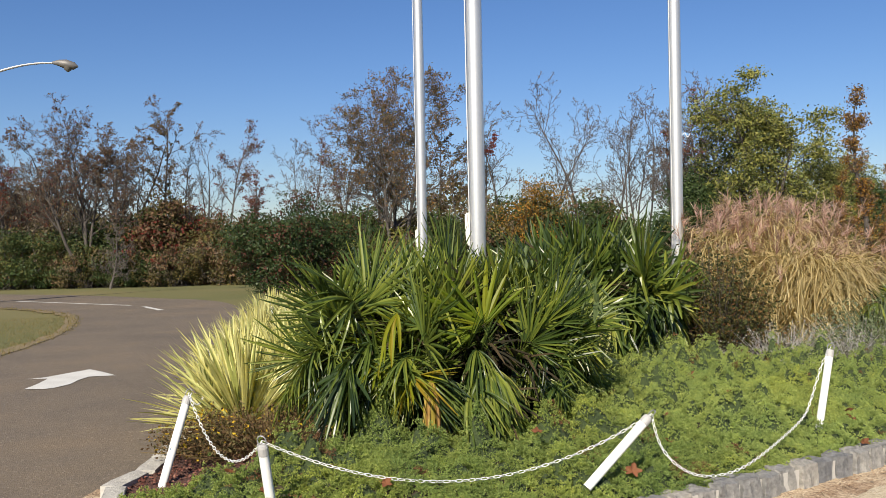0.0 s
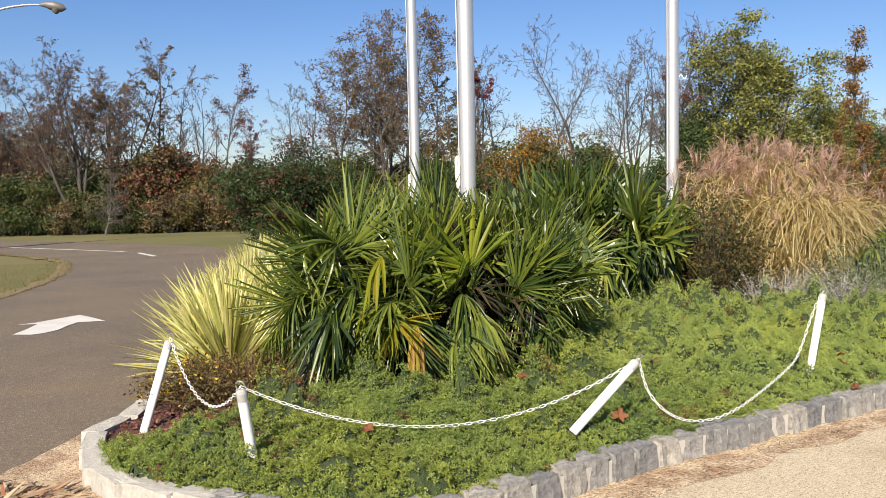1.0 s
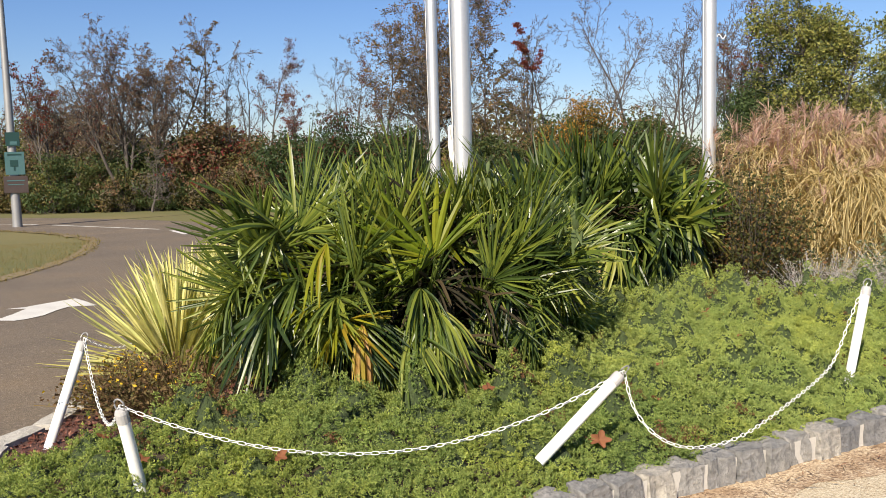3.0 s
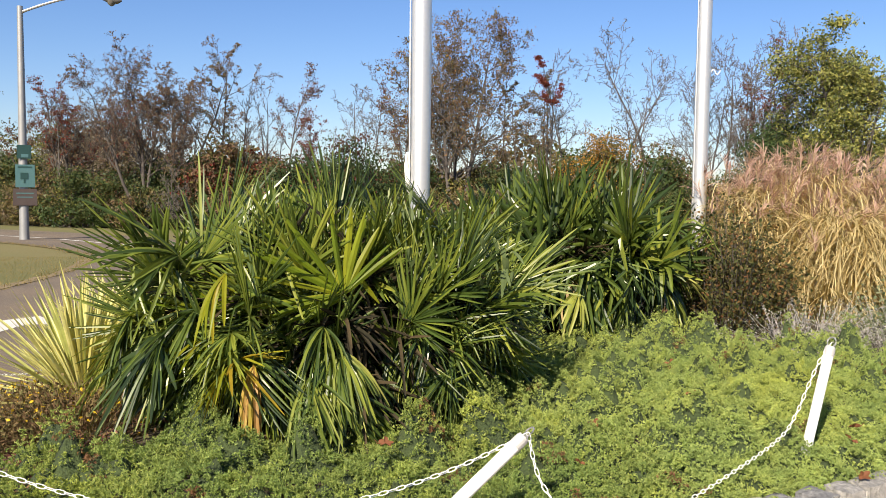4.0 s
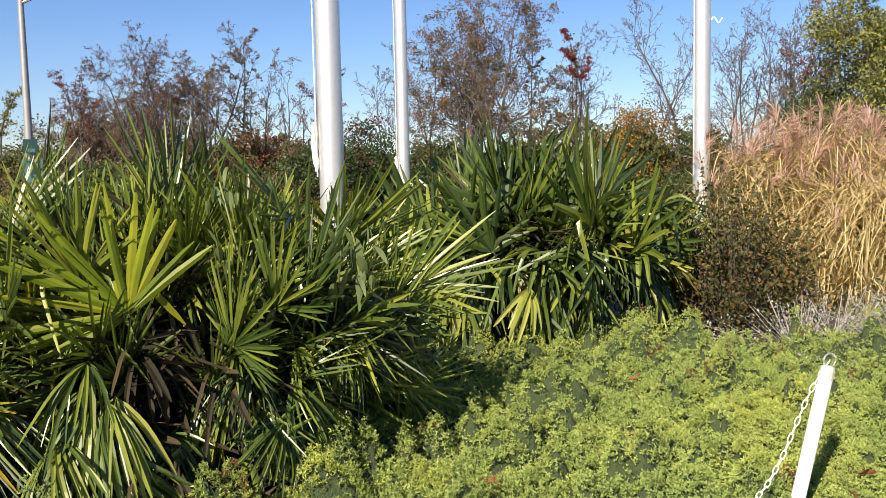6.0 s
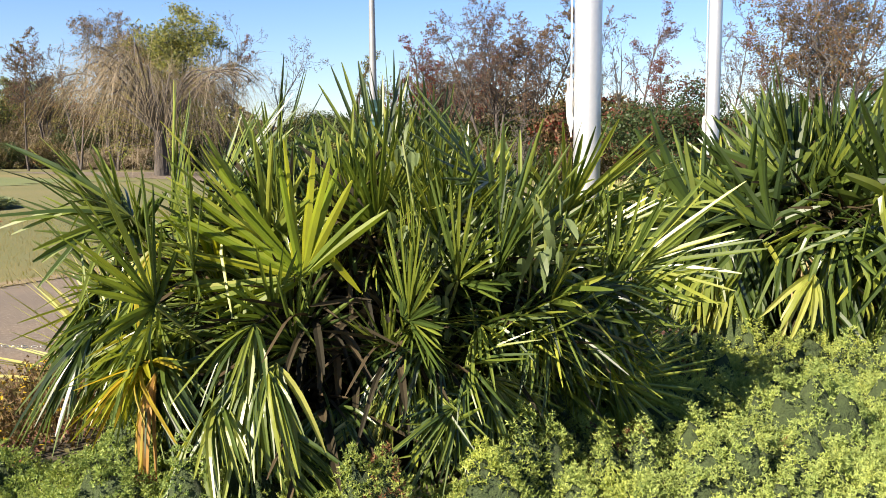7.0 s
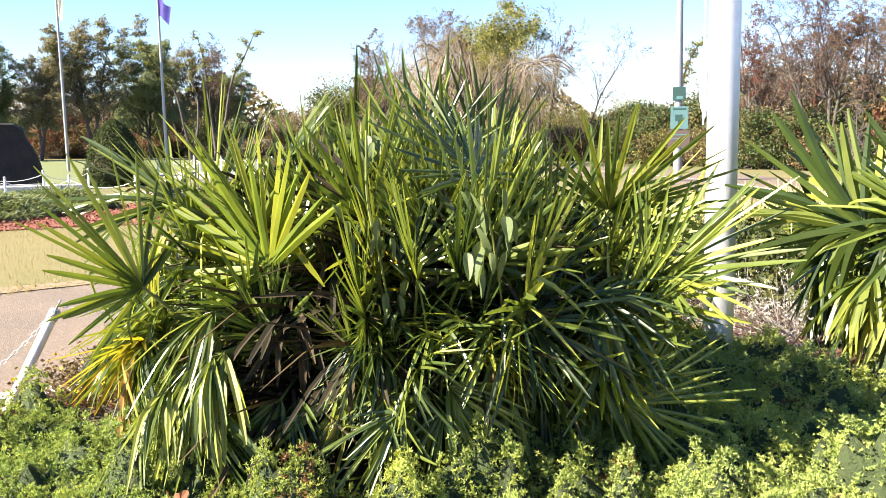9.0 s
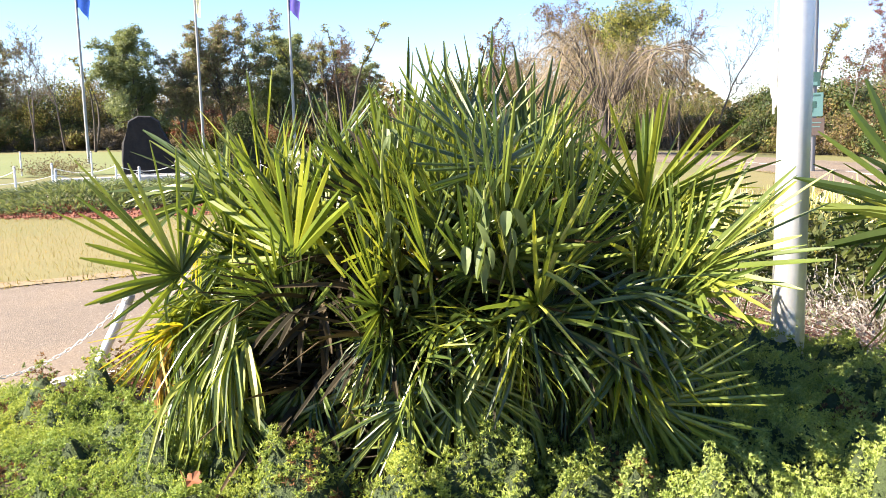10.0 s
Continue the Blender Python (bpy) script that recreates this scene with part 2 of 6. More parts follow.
DOGWOOD_RED = leaf("reddened_dogwood_leaf", [(0.07, 0.028, 0.02), (0.11, 0.04, 0.026), (0.09, 0.05, 0.025)], 0.6, 0.2)
DOGWOOD = leaf("dogwood_leaf", [(0.02, 0.04, 0.014), (0.03, 0.056, 0.018), (0.045, 0.072, 0.022), (0.05, 0.06, 0.02)], 0.5, 0.12)
STRAW = leaf("straw_blade", [(0.38, 0.28, 0.12), (0.52, 0.41, 0.20), (0.62, 0.52, 0.30), (0.34, 0.27, 0.12)], 0.7, 0.3)
PLUME = leaf("pink_plume", [(0.36, 0.21, 0.19), (0.49, 0.32, 0.28), (0.60, 0.46, 0.39)], 0.9, 0.35)
SILVER = leaf("silver_stem", [(0.28, 0.27, 0.25), (0.42, 0.40, 0.38), (0.34, 0.30, 0.30)], 0.8, 0.2)
GREY_GREEN = leaf("grey_green_leaf", [(0.13, 0.17, 0.09), (0.20, 0.24, 0.13), (0.24, 0.26, 0.16)], 0.7, 0.25)
BROWN_STEM = leaf("brown_stem", [(0.09, 0.052, 0.028), (0.15, 0.092, 0.045), (0.20, 0.145, 0.065), (0.10, 0.10, 0.036)], 0.8, 0.2)
PETAL = leaf("yellow_petal", [(0.55, 0.34, 0.02), (0.68, 0.48, 0.04)], 0.6, 0.25)
VINE = leaf("vine_leaf", [(0.06, 0.10, 0.04), (0.11, 0.155, 0.06), (0.22, 0.26, 0.12)], 0.45, 0.3)
GRASS_BLADE = leaf("grass_blade", [(0.13, 0.15, 0.04), (0.22, 0.18, 0.07), (0.32, 0.24, 0.12), (0.27, 0.20, 0.09)], 0.7, 0.4)
CHIP = leaf("wood_chip", [(0.07, 0.026, 0.02), (0.14, 0.05, 0.037), (0.26, 0.13, 0.095)], 0.9, 0.0)
RED_CHIP = leaf("red_wood_chip", [(0.14, 0.04, 0.028), (0.26, 0.085, 0.055), (0.38, 0.17, 0.115)], 0.9, 0.0)
LITTER = leaf("dry_litter", [(0.30, 0.21, 0.13), (0.46, 0.36, 0.24), (0.34, 0.14, 0.07)], 0.8, 0.1)


# ---- building ----
RNG = np.random.default_rng(7)


def thing(name, label, category, at=(0, 0, 0), group="", kind="", turn=0.0, size=1.0):
    ob = tagged(new(name), label, category, group, kind)
    ob.empty_display_size = 0.1
    ob.matrix_world = Matrix.Translation(at) @ Matrix.Rotation(turn, 4, "Z") @ Matrix.Scale(size, 4)
    return ob


def mesh_of(name, chunks, smooth=False):
    """One mesh from chunks of (vertices, faces, material); the faces of a chunk all have 3 or 4 corners."""
    me = bpy.data.meshes.new(name)
    vs, loops, starts, mats, slots = [], [], [], [], []
    base = count = 0
    for v, f, m in chunks:
        v, f = np.asarray(v, float).reshape(-1, 3), np.asarray(f, int)
        if not len(f):
            continue
        if m not in slots:
            slots.append(m)
            me.materials.append(m)
        vs.append(v)
        loops.append((f + base).ravel())
        starts.append(count + np.arange(len(f)) * f.shape[1])
        mats.append(np.full(len(f), slots.index(m)))
        base += len(v)
        count += f.size
    v, lo, st, mi = (np.concatenate(a) for a in (vs, loops, starts, mats))
    me.vertices.add(len(v))
    me.vertices.foreach_set("co", v.ravel())
    me.loops.add(len(lo))
    me.loops.foreach_set("vertex_index", lo.astype(np.int32))
    me.polygons.add(len(st))
    me.polygons.foreach_set("loop_start", st.astype(np.int32))
    me.polygons.foreach_set("material_index", mi.astype(np.int32))
    me.polygons.foreach_set("use_smooth", np.full(len(st), smooth))
    me.update(calc_edges=True)
    me.validate()
    return me


def part(name, me, parent, label="", m=None, kind=""):
    """One mesh object under a thing or a part."""
    ob = tagged(new(name, me), label, kind=kind)
    ob.parent = parent
    if m is not None:
        ob.matrix_local = m
    return ob


def solid(name, me, label, category="", kind="", group="", at=None):
    ob = tagged(new(name, me), label, category, group, kind)
    if at is not None:
        ob.matrix_world = at
    return ob


def tube(points, radii, sides=8, caps=True):
    """A round bar along points."""
    p = np.asarray(points, float)
    r = np.broadcast_to(np.asarray(radii, float), (len(p),))
    d = np.gradient(p, axis=0)
    d /= np.linalg.norm(d, axis=1)[:, None] + 1e-9
    up = np.where(np.abs(d[:, 2:3]) > 0.9, np.array([[1.0, 0, 0]]), np.array([[0, 0, 1.0]]))
    a = np.cross(d, up)
    a /= np.linalg.norm(a, axis=1)[:, None] + 1e-9
    b = np.cross(d, a)
    ang = np.arange(sides) * 2 * np.pi / sides
    v = p[:, None] + r[:, None, None] * (np.cos(ang)[None, :, None] * a[:, None] + np.sin(ang)[None, :, None] * b[:, None])
    n = len(p)
    i, j = np.meshgrid(np.arange(n - 1), np.arange(sides), indexing="ij")
    k = (j + 1) % sides
    f = np.stack([i * sides + j, i * sides + k, (i + 1) * sides + k, (i + 1) * sides + j], -1).reshape(-1, 4)
    v = v.reshape(-1, 3)
    if caps:
        v = np.vstack([v, p[0], p[-1]])
        ring = np.arange(sides)
        nxt = (ring + 1) % sides
        lo = np.stack([np.full(sides, n * sides), nxt, ring, ring], -1)
        hi = np.stack([np.full(sides, n * sides + 1), (n - 1) * sides + ring, (n - 1) * sides + nxt, (n - 1) * sides + nxt], -1)
        return v, [(f, 4), (np.vstack([lo, hi])[:, :3], 3)]
    return v, [(f, 4)]


def tube_chunks(points, radii, m, sides=8):
    v, fs = tube(points, radii, sides)
    out = [(v, fs[0][0], m)]
    if len(fs) > 1:
        w = np.vstack([v[:0], v])
        out.append((w, fs[1][0], m))
    return out


def lathe(profile, m, sides=24):
    """A turned body: profile is (radius, height) from bottom to top."""
    return tube_chunks([(0, 0, h) for r, h in profile], [max(r, 1e-4) for r, h in profile], m, sides)


def box(centre, size, m, bevel=0.0, turn=None):
    bm = bmesh.new()
    bmesh.ops.create_cube(bm, size=1)
    bmesh.ops.scale(bm, vec=size, verts=bm.verts)
    if bevel:
        bmesh.ops.bevel(bm, geom=bm.edges[:], offset=bevel, segments=2, affect="EDGES")
    if turn is not None:
        bmesh.ops.transform(bm, matrix=turn, verts=bm.verts)
    bmesh.ops.translate(bm, vec=centre, verts=bm.verts)
    bmesh.ops.triangulate(bm, faces=bm.faces)
    v = np.array([x.co[:] for x in bm.verts])
    f = np.array([[c.index for c in q.verts] for q in bm.faces])
    bm.free()
    return [(v, f, m)]


def unit(a):
    return a / (np.linalg.norm(a, axis=-1, keepdims=True) + 1e-9)


def blades(base, way, length, width, droop, segs=4, fold=0.0, tip=0.06, belly=0.4):
    """Long leaves: from base along way, bowed down by droop. Arrays, one row for each leaf."""
    base, way = np.asarray(base, float), unit(np.asarray(way, float))
    n = len(base)
    length, width, droop = (np.broadcast_to(np.asarray(a, float), (n,)) for a in (length, width, droop))
    side = np.cross(way, np.array([0, 0, 1.0]))
    bad = np.linalg.norm(side, axis=1) < 0.05
    side[bad] = np.array([1.0, 0, 0])
    side = unit(side)
    twist = RNG.uniform(-0.6, 0.6, n)[:, None]
    nrm = np.cross(side, way)
    side = side * np.cos(twist) + nrm * np.sin(twist)
    nrm = np.cross(side, way)
    s = np.linspace(0, 1, segs + 1)
    p = base[:, None] + way[:, None] * (s[None, :, None] * length[:, None, None])
    p[:, :, 2] -= droop[:, None] * length[:, None] * s[None] ** 2
    w = np.interp(s, [0, belly, 0.8, 1], [0.45, 1.0, 0.7, tip])[None, :] * width[:, None] / 2
    cols = 3 if fold else 2
    if fold:
        v = np.stack([p - side[:, None] * w[..., None] + nrm[:, None] * (fold * w[..., None]), p, p + side[:, None] * w[..., None] + nrm[:, None] * (fold * w[..., None])], 2)
    else:
        v = np.stack([p - side[:, None] * w[..., None], p + side[:, None] * w[..., None]], 2)
    q = np.arange(segs)
    f = []
    for c in range(cols - 1):
        f.append(np.stack([q * cols + c, q * cols + c + 1, (q + 1) * cols + c + 1, (q + 1) * cols + c], -1))
    f = np.concatenate(f)
    f = (np.arange(n) * (segs + 1) * cols)[:, None, None] + f[None]
    return v.reshape(-1, 3), f.reshape(-1, 4)


def cards(centre, size, flat=0.0):
    """Small leaves: bent diamonds of any lie. flat: how far they lie level."""
    c = np.asarray(centre, float)
    n = len(c)
    a = unit(RNG.normal(size=(n, 3)))
    a[:, 2] *= 1 - flat
    a = unit(a)
    b = RNG.normal(size=(n, 3))
    b[:, 2] *= 1 - flat
    b = unit(b - a * (a * b).sum(1)[:, None])
    up = np.cross(a, b)
    s = np.broadcast_to(np.asarray(size, float), (n,))[:, None]
    v = np.stack([c - a * s * 0.5, c + b * s * 0.3 + up * s * 0.1, c + a * s * 0.5, c - b * s * 0.3 + up * s * 0.1], 1)
    return v.reshape(-1, 3), np.arange(4 * n).reshape(n, 4)


def far_leaves(centre, size, face):
    """Leaves too far off to show a shape: one small triangle each, turned roughly to face."""
    c = np.asarray(centre, float)
    n = len(c)
    up = unit(unit(face) + RNG.normal(0, 0.55, (n, 3)))
    a = RNG.normal(size=(n, 3))
    a = unit(a - up * (a * up).sum(1)[:, None])
    b = np.cross(up, a)
    s = np.broadcast_to(np.asarray(size, float), (n,))[:, None]
    v = np.stack([c - a * s * 0.5 - b * s * 0.34, c - a * s * 0.38 + b * s * 0.42, c + a * s * 0.62], 1)
    return v.reshape(-1, 3), np.arange(3 * n).reshape(n, 3)


def ground_z(x, y):
    """The land falls gently away to the north."""
    s = np.maximum(0, np.asarray(y, float) - 4)
    return -0.012 * s - 0.0002 * s * s


def inside(x, y, poly):
    poly = np.asarray(poly)
    x, y = np.asarray(x, float), np.asarray(y, float)
    r = np.zeros(x.shape, bool)
    for (x0, y0), (x1, y1) in zip(poly, np.roll(poly, -1, 0)):
        r ^= ((y0 > y) != (y1 > y)) & (x < (x1 - x0) * (y - y0) / (y1 - y0 + 1e-12) + x0)
    return r


def distance_to(x, y, poly):
    p = np.stack([np.asarray(x, float), np.asarray(y, float)], -1)
    best = np.full(p.shape[:-1], 1e9)
    for a, b in zip(poly, np.roll(poly, -1, 0)):
        ab = b - a
        k = np.clip(((p - a) @ ab) / (ab @ ab), 0, 1)
        best = np.minimum(best, np.linalg.norm(p - (a + k[..., None] * ab), axis=-1))
    return best


def smooth_line(points, step=0.25, closed=False):
    """A Catmull-Rom line through points, at even steps."""
    p = np.asarray(points, float)
    idx = range(len(p) if closed else len(p) - 1)
    out = []
    for i in idx:
        if closed:
            a, b, c, d = (p[(i + k) % len(p)] for k in (-1, 0, 1, 2))
        else:
            a, b, c, d = p[max(i - 1, 0)], p[i], p[i + 1], p[min(i + 2, len(p) - 1)]
        t = np.linspace(0, 1, 25)[:-1, None]
        out.append(0.5 * (2 * b + (c - a) * t + (2 * a - 5 * b + 4 * c - d) * t ** 2 + (3 * b - a - 3 * c + d) * t ** 3))
    out = np.vstack(out + ([p[:1]] if closed else [p[-1:]]))
    s = np.concatenate([[0], np.cumsum(np.linalg.norm(np.diff(out, axis=0), axis=1))])
    n = max(2, round(s[-1] / step))
    q = np.linspace(0, s[-1], n + 1)
    r = np.stack([np.interp(q, s, out[:, k]) for k in range(p.shape[1])], -1)
    return r[:-1] if closed else r


def wave(x, y, scale, seed=0.0):
    """Soft bumps, about -1 to 1."""
    return np.array([noise.noise((a / scale + seed, b / scale - seed, seed)) for a, b in zip(np.ravel(x), np.ravel(y))]).reshape(np.shape(x))


def sheet(name, xs, ys, z, m, keep=None):
    """A level grid of ground with heights z(x, y)."""
    x, y = np.meshgrid(xs, ys)
    v = np.stack([x, y, z(x, y)], -1).reshape(-1, 3)
    nx = len(xs)
    i, j = np.meshgrid(np.arange(len(ys) - 1), np.arange(nx - 1), indexing="ij")
    f = np.stack([i * nx + j, i * nx + j + 1, (i + 1) * nx + j + 1, (i + 1) * nx + j], -1).reshape(-1, 4)
    if keep is not None:
        c = v[f].mean(1)
        f = f[keep(c[:, 0], c[:, 1])]
    return mesh_of(name, [(v, f, m)], True)


def band(name, a, b, lift, m, across=8):
    """A sheet between two lines of as many points, lying on the land."""
    a, b = np.asarray(a, float), np.asarray(b, float)
    k = np.linspace(0, 1, across + 1)[None, :, None]
    p = a[:, None] * (1 - k) + b[:, None] * k
    v = np.concatenate([p, (ground_z(p[..., 0], p[..., 1]) + lift)[..., None]], -1).reshape(-1, 3)
    n = across + 1
    i, j = np.meshgrid(np.arange(len(a) - 1), np.arange(across), indexing="ij")
    f = np.stack([i * n + j, i * n + j + 1, (i + 1) * n + j + 1, (i + 1) * n + j], -1).reshape(-1, 4)
    return mesh_of(name, [(v, f, m)], True)


# ---- land, road and walkway ----
def axis(lo, hi, near_lo, near_hi, step, far):
    return np.unique(np.concatenate([np.linspace(lo, near_lo, far), np.arange(near_lo, near_hi + 1e-6, step), np.linspace(near_hi, hi, far)]))


def land_z(x, y):
    far = np.clip((np.hypot(x, y) - 95) / 250, 0, 1)
    return np.where(far > 0, ground_z(x, np.minimum(y, 95)), ground_z(x, np.minimum(y, 95))) - 2.0 * far


ground = solid("ground", sheet("ground", axis(-1500, 1500, -90, 60, 2.0, 14), axis(-1500, 1500, -40, 96, 2.0, 14), land_z, LAWN), "autumn lawn of green and straw-coloured grass", "lawn", "structure")

# the drive: its west edge round the grass island, and its east edge along the planting bed
west_edge = smooth_line([(-5.8, -30), (-5.8, -6), (-5.75, 4.9), (-5.95, 9), (-6.3, 12.5), (-6.9, 16), (-8.2, 19.6), (-9.6, 21.8), (-12.6, 24.6), (-18.0, 27.8), (-28, 31.5), (-46, 36)], 0.5)
east_edge = smooth_line([(-1.2, -30), (-1.3, -6), (-1.9, 4.2), (-2.05, 8), (-2.6, 12.2), (-3.6, 17), (-5.2, 22.5), (-6.9, 26.2), (-9.4, 28.6), (-14.0, 32.6), (-22, 37), (-40, 44)], 0.5)
n_road = 150
resample = lambda p: np.stack([np.interp(np.linspace(0, 1, n_road), np.linspace(0, 1, len(p)), p[:, k]) for k in range(2)], -1)
west_edge, east_edge = resample(west_edge), resample(east_edge)
road = solid("road", band("road", west_edge, east_edge, 0.012, ASPHALT, 12), "worn grey asphalt drive that curves past the bed", "road", "structure")
ROAD_POLY = np.vstack([west_edge, east_edge[::-1]])
ragged = np.abs(wave(west_edge[:, 0], west_edge[:, 1], 0.5, 3.0)) + 0.5 * wave(west_edge[:, 0], west_edge[:, 1], 0.16, 7.0)
VERGE = surface("dry_verge", [(0.12, 0.09, 0.05), (0.20, 0.15, 0.085), (0.28, 0.22, 0.13)], [(0.11, 0.09, 0.042), (0.22, 0.165, 0.09)], 40, 1.2, 0.95, 0.6)
road_edge = solid("trim", band("trim", west_edge + np.array([-0.20, 0.05]) + ragged[:, None] * np.array([-0.30, 0.06]), west_edge + np.array([0.03, 0]) + ragged[::-1, None] * np.array([0.10, 0]), 0.020, VERGE, 3), "bare straw-coloured dirt along the drive's edge", "verge", "structure")


def flat_shape(name, points, lift, m):
    p = np.asarray(points, float)
    v = np.column_stack([p, ground_z(p[:, 0], p[:, 1]) + lift])
    bm = bmesh.new()
    face = bm.faces.new([bm.verts.new(c) for c in v])
    bmesh.ops.triangulate(bm, faces=[face])
    me = bpy.data.meshes.new(name)
    bm.to_mesh(me)
    bm.free()
    me.materials.append(m)
    return me


# the white direction arrow on the drive
arrow = solid("road_marking", flat_shape("road_marking", [(-4.44, 9.31), (-4.46, 9.65), (-4.52, 10.06), (-4.75, 10.05), (-4.60, 10.18), (-4.51, 10.41), (-4.34, 10.80), (-4.10, 10.55), (-3.81, 10.22), (-4.10, 10.15), (-4.11, 9.89), (-4.08, 9.60), (-4.14, 9.37), (-4.22, 9.28)], 0.018, ROAD_PAINT), "worn white arrow painted on the asphalt drive", "road marking", "structure")
for k, (a, b) in enumerate((((-8.6, 24.3), (-13.6, 28.2)), ((-14.4, 28.8), (-22.0, 32.8)), ((-7.0, 21.9), (-8.0, 23.6)))):
    a, b = np.array(a), np.array(b)
    steps = np.linspace(0, 1, 14)[:, None]
    side = unit((b - a)[None])[0][::-1] * np.array([-1, 1]) * 0.07
    line = a * (1 - steps) + b * steps
    solid("road_line", band("road_line", line - side, line + side, 0.018, ROAD_PAINT, 1), "worn white line painted on the drive", "road marking", "structure")

# the planting bed's outline, from the nose beside the drive round by the front to the far side
BED = smooth_line([(-1.88, 5.45), (-1.93, 5.0), (-1.80, 4.58), (-1.68, 4.35), (-1.5, 4.14), (-1.28, 3.97), (-1.0, 3.80), (-0.55, 3.63), (-0.1, 3.60), (0.25, 3.76), (0.6, 4.02), (0.89, 4.26), (1.2, 4.49), (1.56, 4.72), (2.37, 5.25), (3.15, 5.76), (4.4, 6.6), (5.7, 7.9), (6.6, 10.0), (6.6, 13.0), (4.8, 16.2), (1.5, 18.2), (-1.6, 18.0), (-3.2, 15.8), (-2.75, 12.5), (-2.25, 9.0), (-1.98, 6.8)], 0.14, True)



# the walkway: up to the kerb in front, and a corner between the kerb's nose and the drive
rows_y = np.concatenate([np.arange(-14, 3.6, 0.4), [3.6, 3.601], np.arange(3.8, 13.01, 0.2)])
kerb_y = [3.60, 3.76, 4.02, 4.26, 4.49, 4.72, 5.25, 5.76, 6.6, 7.9, 10.0, 13.0]
kerb_x = [-0.1, 0.25, 0.6, 0.89, 1.2, 1.56, 2.37, 3.15, 4.4, 5.7, 6.6, 6.6]
edge_x = np.where(rows_y <= 3.6, np.interp(rows_y, [-14, 0, 3.6], [-1.35, -1.55, -1.95]), np.interp(rows_y, kerb_y, kerb_x) - 0.06)
walkway = solid("pavement", band("pavement", np.column_stack([edge_x, rows_y]), np.column_stack([np.full(len(rows_y), 14.0), rows_y]), 0.016, WALKWAY, 30), "pale exposed-aggregate concrete walkway", "walkway", "structure")
rows_y = np.arange(3.6, 4.56, 0.06)
solid("pavement", band("pavement", np.column_stack([np.interp(rows_y, [3.6, 4.2, 4.56], [-1.95, -2.12, -1.95]), rows_y]), np.column_stack([np.interp(rows_y, [3.6, 3.63, 3.80, 3.97, 4.14, 4.35, 4.58], [-0.1, -0.55, -1.0, -1.28, -1.5, -1.68, -1.8]) + 0.06, rows_y]), 0.016, WALKWAY, 8), "corner of the pale concrete walkway by the drive", "walkway", "structure")


rd = np.random.default_rng(12)
rim = smooth_line(np.vstack([BED, BED[:1]]), 0.03)
rim = rim[(rim[:, 1] < 7.4) & ((rim[:, 1] < 5.3) | (rim[:, 0] > 0))]
rim = np.vstack([rim[rim[:, 0] < -1.7][rim[rim[:, 0] < -1.7][:, 1] < 5.3], rim[rim[:, 0] >= -1.7]])
d = unit(np.gradient(rim, axis=0))
wide = 0.24 + 0.09 * wave(rim[:, 0], rim[:, 1], 0.4, 3.0) + 0.02 * wave(rim[:, 0], rim[:, 1], 0.1, 8.0) + 0.34 * np.exp(-((rim[:, 0] + 1.9) / 0.45) ** 2 - ((rim[:, 1] - 4.35) / 0.4) ** 2)
dirt = solid("dirt_strip", band("dirt_strip", rim + np.column_stack([-d[:, 1], d[:, 0]]) * 0.07, rim - np.column_stack([-d[:, 1], d[:, 0]]) * wide[:, None], 0.018, DIRT, 6), "brown dirt strip beside the stone kerb", "dirt", "structure")


def bed_z(x, y):
    d = distance_to(x, y, BED)
    k = np.clip(d / 1.05, 0, 1)
    k = k * k * (3 - 2 * k)
    k = k * np.clip((x + 2.0) / 0.9, 0.15, 1)
    return ground_z(x, y) + 0.09 + 0.19 * k + 0.035 * wave(x, y, 0.55, 1.0) * k


bed = solid("planting_bed", sheet("planting_bed", np.arange(-3.4, 6.9, 0.09), np.arange(3.4, 18.6, 0.09), bed_z, SOIL, lambda x, y: inside(x, y, BED) & (distance_to(x, y, BED) > 0.07)), "mounded soil of the planting bed", "soil", "structure")
# red mulch that shows at the nose and round the flagpoles
mulch = solid("mulch", sheet("mulch", np.arange(-2.2, 2.0, 0.05), np.arange(3.5, 12.6, 0.05), lambda x, y: bed_z(x, y) + 0.014 + 0.01 * wave(x, y, 0.05), MULCH, lambda x, y: inside(x, y, BED) & (distance_to(x, y, BED) > 0.10) & (((x < -1.15) & (y < 5.9)) | ((y > 7.7) & (y < 9.0)))), "red-brown wood mulch in the planting bed", "mulch", "structure")

